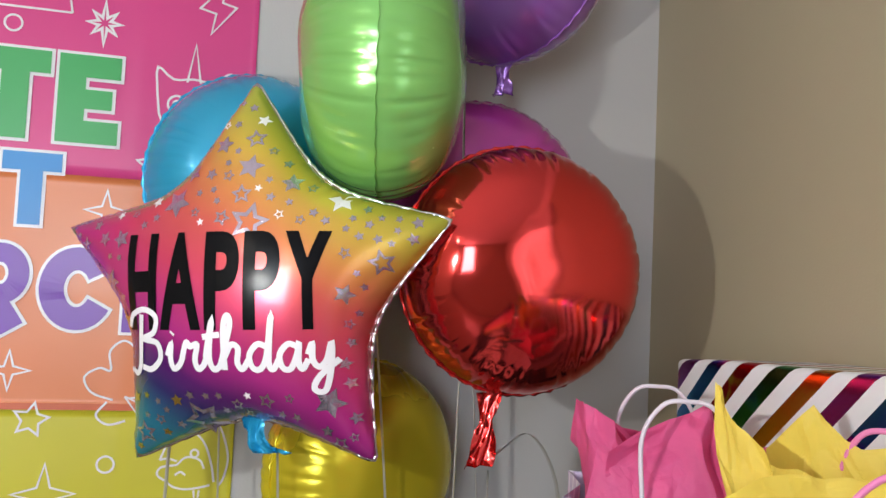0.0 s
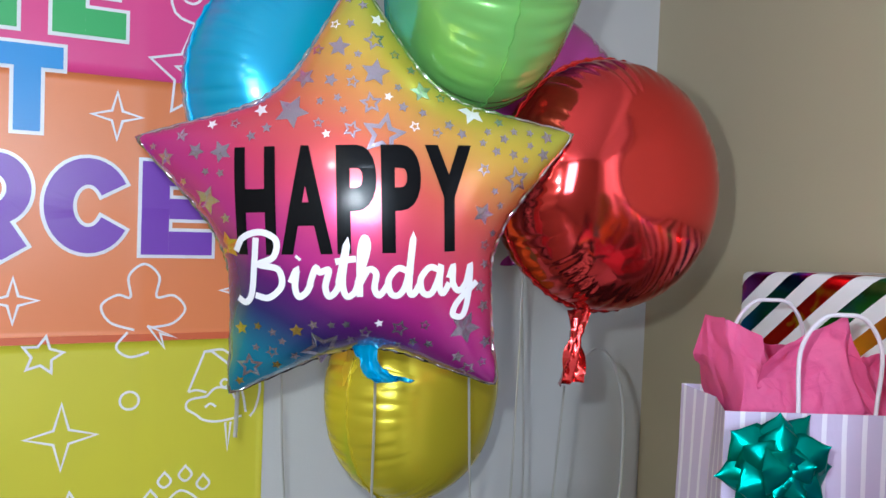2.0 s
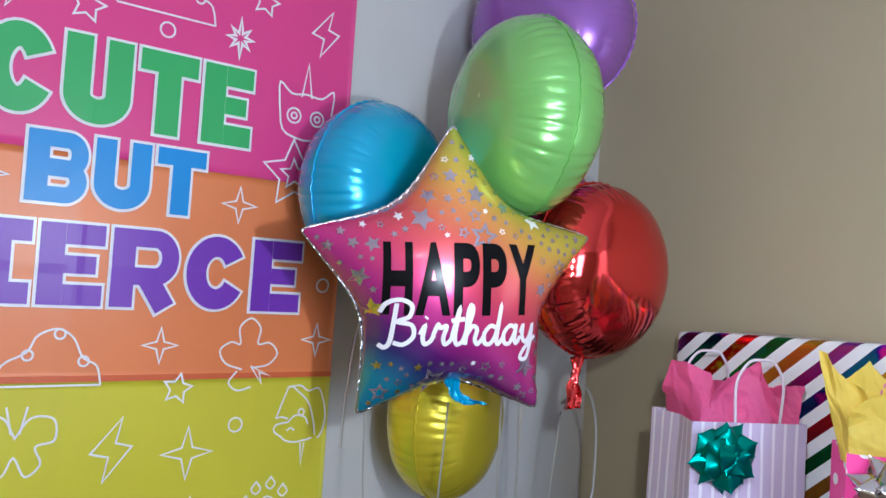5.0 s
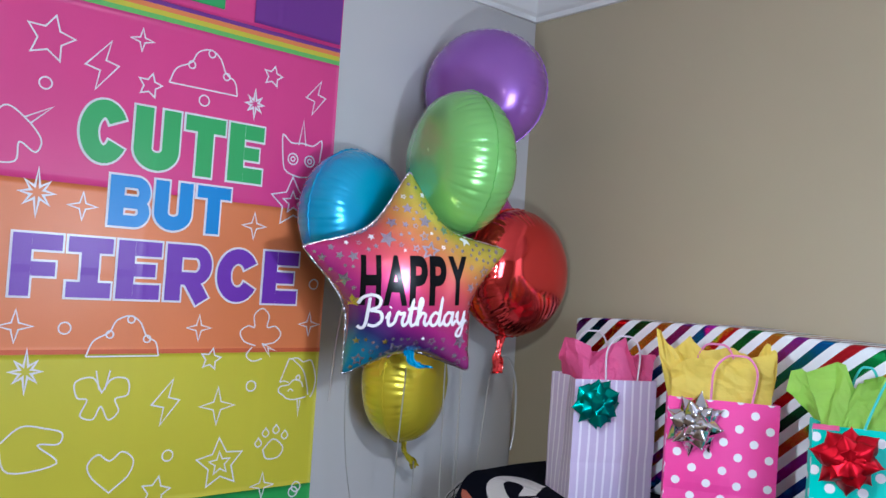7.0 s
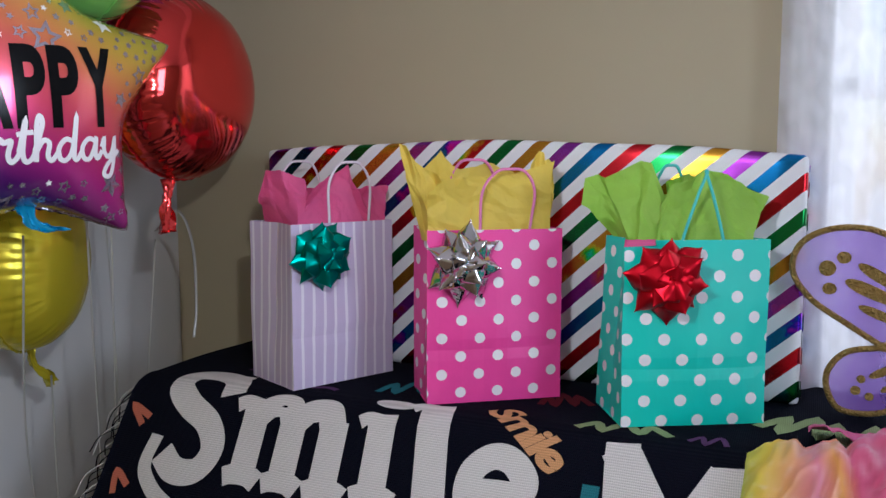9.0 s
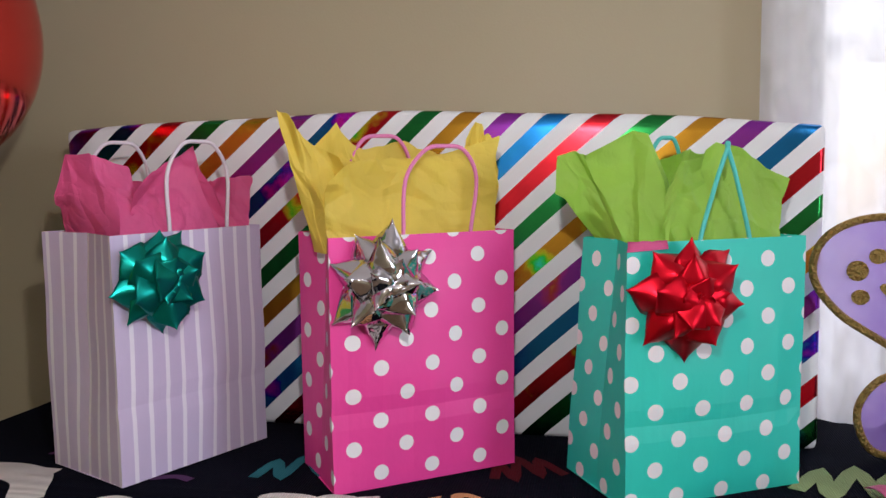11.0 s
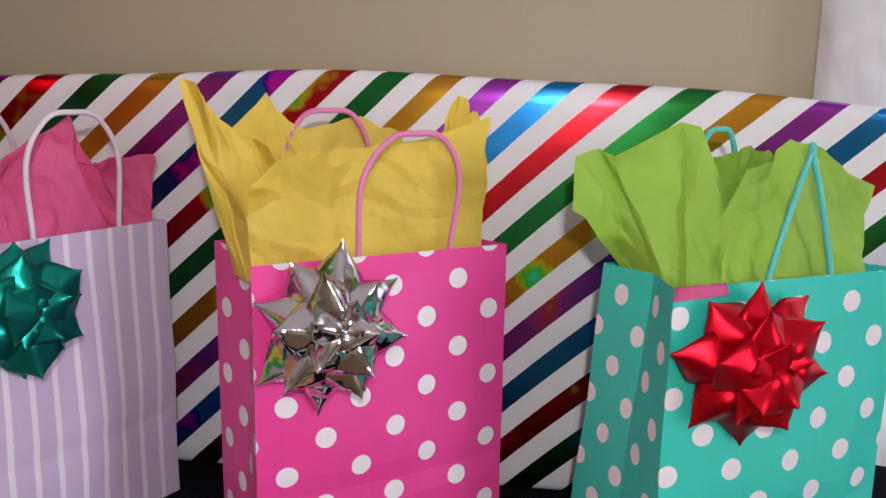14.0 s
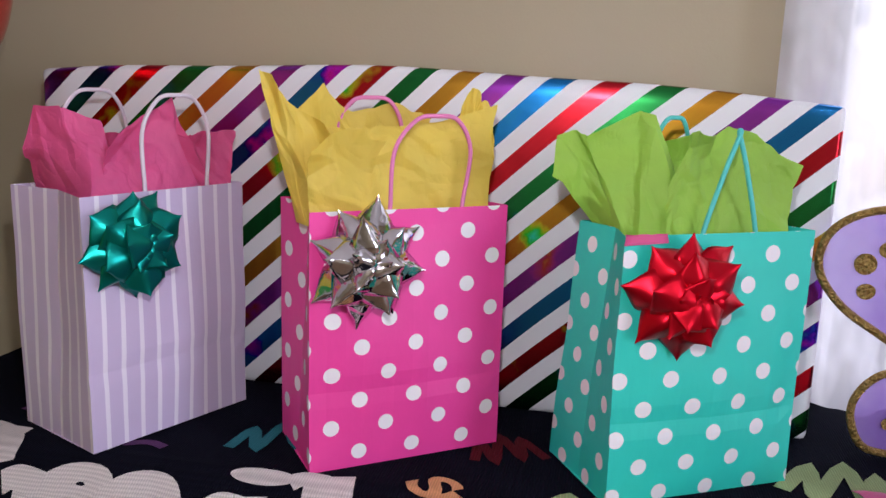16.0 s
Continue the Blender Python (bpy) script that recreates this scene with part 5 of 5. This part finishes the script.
tissue([([(0.022, 0.115), (0.024, 0.06), (0.020, 0.012), (0.07, 0.010)], [(0.004, 0.12, 0.045), (0.004, 0.09, 0.085), (0.022, 0.06, 0.092), (0.05, 0.045, 0.075), (0.068, 0.035, 0.045)]),
        ([(0.045, 0.018), (0.10, 0.010), (0.168, 0.012)], [(0.040, 0.025, 0.04), (0.075, 0.04, 0.065), (0.11, 0.045, 0.080), (0.146, 0.04, 0.100), (0.158, 0.035, 0.055), (0.168, 0.025, 0.02)]),
        ([(0.14, 0.035), (0.204, 0.014)], [(0.14, 0.04, 0.056), (0.17, 0.035, 0.058), (0.206, 0.02, 0.056)]),
        ([(0.03, 0.10), (0.13, 0.10)], [(0.02, 0.10, 0.07), (0.06, 0.10, 0.065), (0.10, 0.10, 0.058), (0.14, 0.10, 0.04)])], 0.28, mA, PINKTISSUE, "crumpled bright pink tissue paper in the lilac bag", 11)
tissue([([(0.004, 0.060), (0.010, 0.025), (0.060, 0.010)], [(-0.032, 0.070, 0.140), (-0.004, 0.060, 0.112), (0.035, 0.048, 0.090), (0.095, 0.036, 0.076)]),
        ([(0.008, 0.020), (0.10, 0.016), (0.206, 0.016)], [(0.004, 0.024, 0.062), (0.03, 0.026, 0.080), (0.08, 0.030, 0.088), (0.14, 0.030, 0.096), (0.208, 0.026, 0.108)]),
        ([(0.02, 0.1), (0.16, 0.1)], [(0.0, 0.1, 0.085), (0.040, 0.1, 0.126), (0.08, 0.1, 0.104), (0.13, 0.1, 0.106), (0.165, 0.1, 0.09)]),
        ([(0.15, 0.045), (0.206, 0.024)], [(0.172, 0.04, 0.09), (0.194, 0.04, 0.128), (0.212, 0.03, 0.118), (0.216, 0.025, 0.085)])], 0.272, mB, YELLOWTISSUE, "crumpled golden yellow tissue paper in the pink bag", 23)
tissue([([(0.020, 0.075), (0.020, 0.04), (0.022, 0.012), (0.062, 0.010)], [(-0.045, 0.075, 0.051), (-0.035, 0.070, 0.092), (-0.015, 0.065, 0.096), (-0.011, 0.060, 0.088), (0.040, 0.060, 0.112), (0.055, 0.055, 0.110), (0.074, 0.045, 0.057), (0.064, 0.03, 0.031)]),
        ([(0.050, 0.010), (0.10, 0.008), (0.19, 0.016)], [(0.058, 0.024, 0.034), (0.074, 0.030, 0.080), (0.111, 0.040, 0.086), (0.132, 0.045, 0.100), (0.167, 0.050, 0.092), (0.199, 0.050, 0.071), (0.236, 0.050, 0.058)]),
        ([(0.03, 0.08), (0.10, 0.08)], [(0.020, 0.082, 0.070), (0.045, 0.082, 0.098), (0.070, 0.080, 0.070), (0.11, 0.080, 0.060)]),
        ([(0.08, 0.075), (0.19, 0.075)], [(0.09, 0.078, 0.080), (0.12, 0.078, 0.094), (0.15, 0.078, 0.082), (0.20, 0.078, 0.05)])], 0.272, mC, GREENTISSUE, "crumpled lime green tissue paper in the teal bag", 37)
part_pink = thing("tissue_paper", "strip of pink tissue showing at the teal bag's rim", "tissue paper", mC, "gift bag tissue")
part("sheet", loft([(-0.002, -0.003, 0.263), (0.044, -0.004, 0.265)], [(0.0, -0.002, 0.2735), (0.044, -0.003, 0.2735)], 8, 4, 51, 0.001), PINKTISSUE, part_pink)


def bow_at(m, u, z, out=0.009):
    return m @ Matrix.Translation((u, -out, z)) @ Matrix.Rotation(radians(90), 4, "X")


RINGS = ((8, 1.0, -3, 0.004), (6, 0.88, 24, 0.007), (5, 0.68, 46, 0.012), (2, 0.50, 68, 0.014))
bow("shiny teal ribbon star bow on the lilac bag", bow_at(mA, 0.047, 0.227), 0.064, TEALFOIL, 1, 0.0220, 0.68, RINGS, 0.020)
bow("mirror silver ribbon star bow on the pink bag", bow_at(mB, 0.056, 0.226), 0.066, SILVER, 2, 0.0235, 0.52, RINGS, 0.020)
bow("glossy red ribbon star bow on the teal bag", bow_at(mC, 0.058, 0.216), 0.064, REDFOIL, 3, 0.0215, 0.64, RINGS, 0.020)

# ---- butterfly wings and the costume ----
wings = thing("butterfly_wings", "lilac butterfly costume wings with gold glitter edges", "costume wings")


def wing(loop, name):
    pts = round_path(loop, 8)
    w = part(name, plate([(0.752 + 0.02 * (0.2 - a), a, b) for a, b in pts], (0.002, 0, 0)), LILACWING, wings, "sheer lilac wing panel", smooth=False)
    ring_pts = [(0.750 + 0.02 * (0.2 - a), a, b) for a, b in pts]
    part("glitter_edge", tube(ring_pts + ring_pts[:2], 0.0046, 8), GLITTER, w, "gold glitter edge")
    return w


def wing_spot(y, z, ry, rz, turn, parent, drop=0.0):
    """A glitter spot; drop draws one end out to a tail."""
    ring_ = [(ry * math.cos(t), rz * math.sin(t) * (1 - drop * (1 - math.cos(t)) / 2)) for t in (2 * math.pi * k / 22 for k in range(22))]
    pts = [(a * math.cos(turn) - b * math.sin(turn), a * math.sin(turn) + b * math.cos(turn)) for a, b in ring_]
    part("glitter_spot", plate([(0.7495 + 0.02 * (0.2 - y - a), y + a, z + b) for a, b in pts], (0.0015, 0, 0)), GLITTER, parent, smooth=False)


up = wing([(0.057, 0.988), (0.103, 1.017), (0.153, 1.051), (0.181, 1.093), (0.172, 1.135), (0.132, 1.159), (0.074, 1.160), (0.022, 1.132), (-0.020, 1.095), (-0.040, 1.040), (0.0, 0.995)], "wing")
low = wing([(0.058, 0.984), (0.101, 0.974), (0.125, 0.946), (0.126, 0.914), (0.105, 0.884), (0.049, 0.886), (0.005, 0.920), (-0.005, 0.970)], "wing")
for y, z, a, b in ((0.133, 1.100, 0.012, 0.012), (0.111, 1.117, 0.010, 0.009), (0.129, 1.069, 0.010, 0.009)):
    wing_spot(y, z, a, b, 0.0, up)
for y, z, a, b, t in ((0.046, 1.080, 0.053, 0.012, 0.55), (0.054, 1.059, 0.059, 0.014, 0.41), (0.043, 1.026, 0.049, 0.010, 0.39)):
    wing_spot(y, z, a, b, t, up, 0.75)
for y, z, a, b in ((0.080, 0.934, 0.006, 0.006), (0.087, 0.916, 0.007, 0.007), (0.068, 0.908, 0.006, 0.006)):
    wing_spot(y, z, a, b, 0.0, low)
for y, z, a, b, t in ((0.043, 0.952, 0.030, 0.008, -0.50), (0.039, 0.925, 0.016, 0.006, -0.49)):
    wing_spot(y, z, a, b, t, low, 0.6)


def dress_sheet(u, v):
    y = 0.222 - u * 0.44 + 0.018 * v * (1 - u)
    s = 0.004 - 0.085 * min(1, u * 2.4) + v * (0.33 + 0.09 * min(1, u * 2.4))
    p = blanket_at(y, s)
    puff = 0.020 * math.sin(math.pi * min(1, max(0, u * 1.05))) ** 0.35 * math.sin(math.pi * min(1.0, v * 0.9 + 0.08)) ** 0.5
    k = Vector((u * 6 + v * 3.0, v * 3.2 - u * 2, 2))
    fold = 0.014 * (1 - abs(noise.noise(k)) * 2.4) + 0.008 * (1 - abs(noise.noise(k * 2.7 + Vector((4, 1, 0)))) * 2.4) + 0.003 * noise.noise(k * 7)
    seam = -0.010 * math.exp(-((y - 0.107 + 0.03 * v) / 0.006) ** 2)                  # stitched line between sleeve and skirt
    return p + normal_at(y, s) * (0.010 + puff + fold + seam)


dress = thing("costume_dress", "tie-dyed satin costume in yellow, green and pink", "dress")
part("skirt", thicken(grid(110, 70, dress_sheet), 0.0015), SATIN, dress)


def ruffle(u, v):
    y = 0.150 - u * 0.34
    w = 0.012 * math.sin(u * 60) + 0.006 * math.sin(u * 133)
    return Vector((0.640 - 0.075 * v + w * v, y, 0.882 + 0.034 * v * (1 - 0.5 * v) + 0.010 * math.sin(u * 25) * v))


part("ruffle", thicken(grid(90, 8, ruffle), 0.0012), ROSE, dress, "rose pink gathered ruffle")
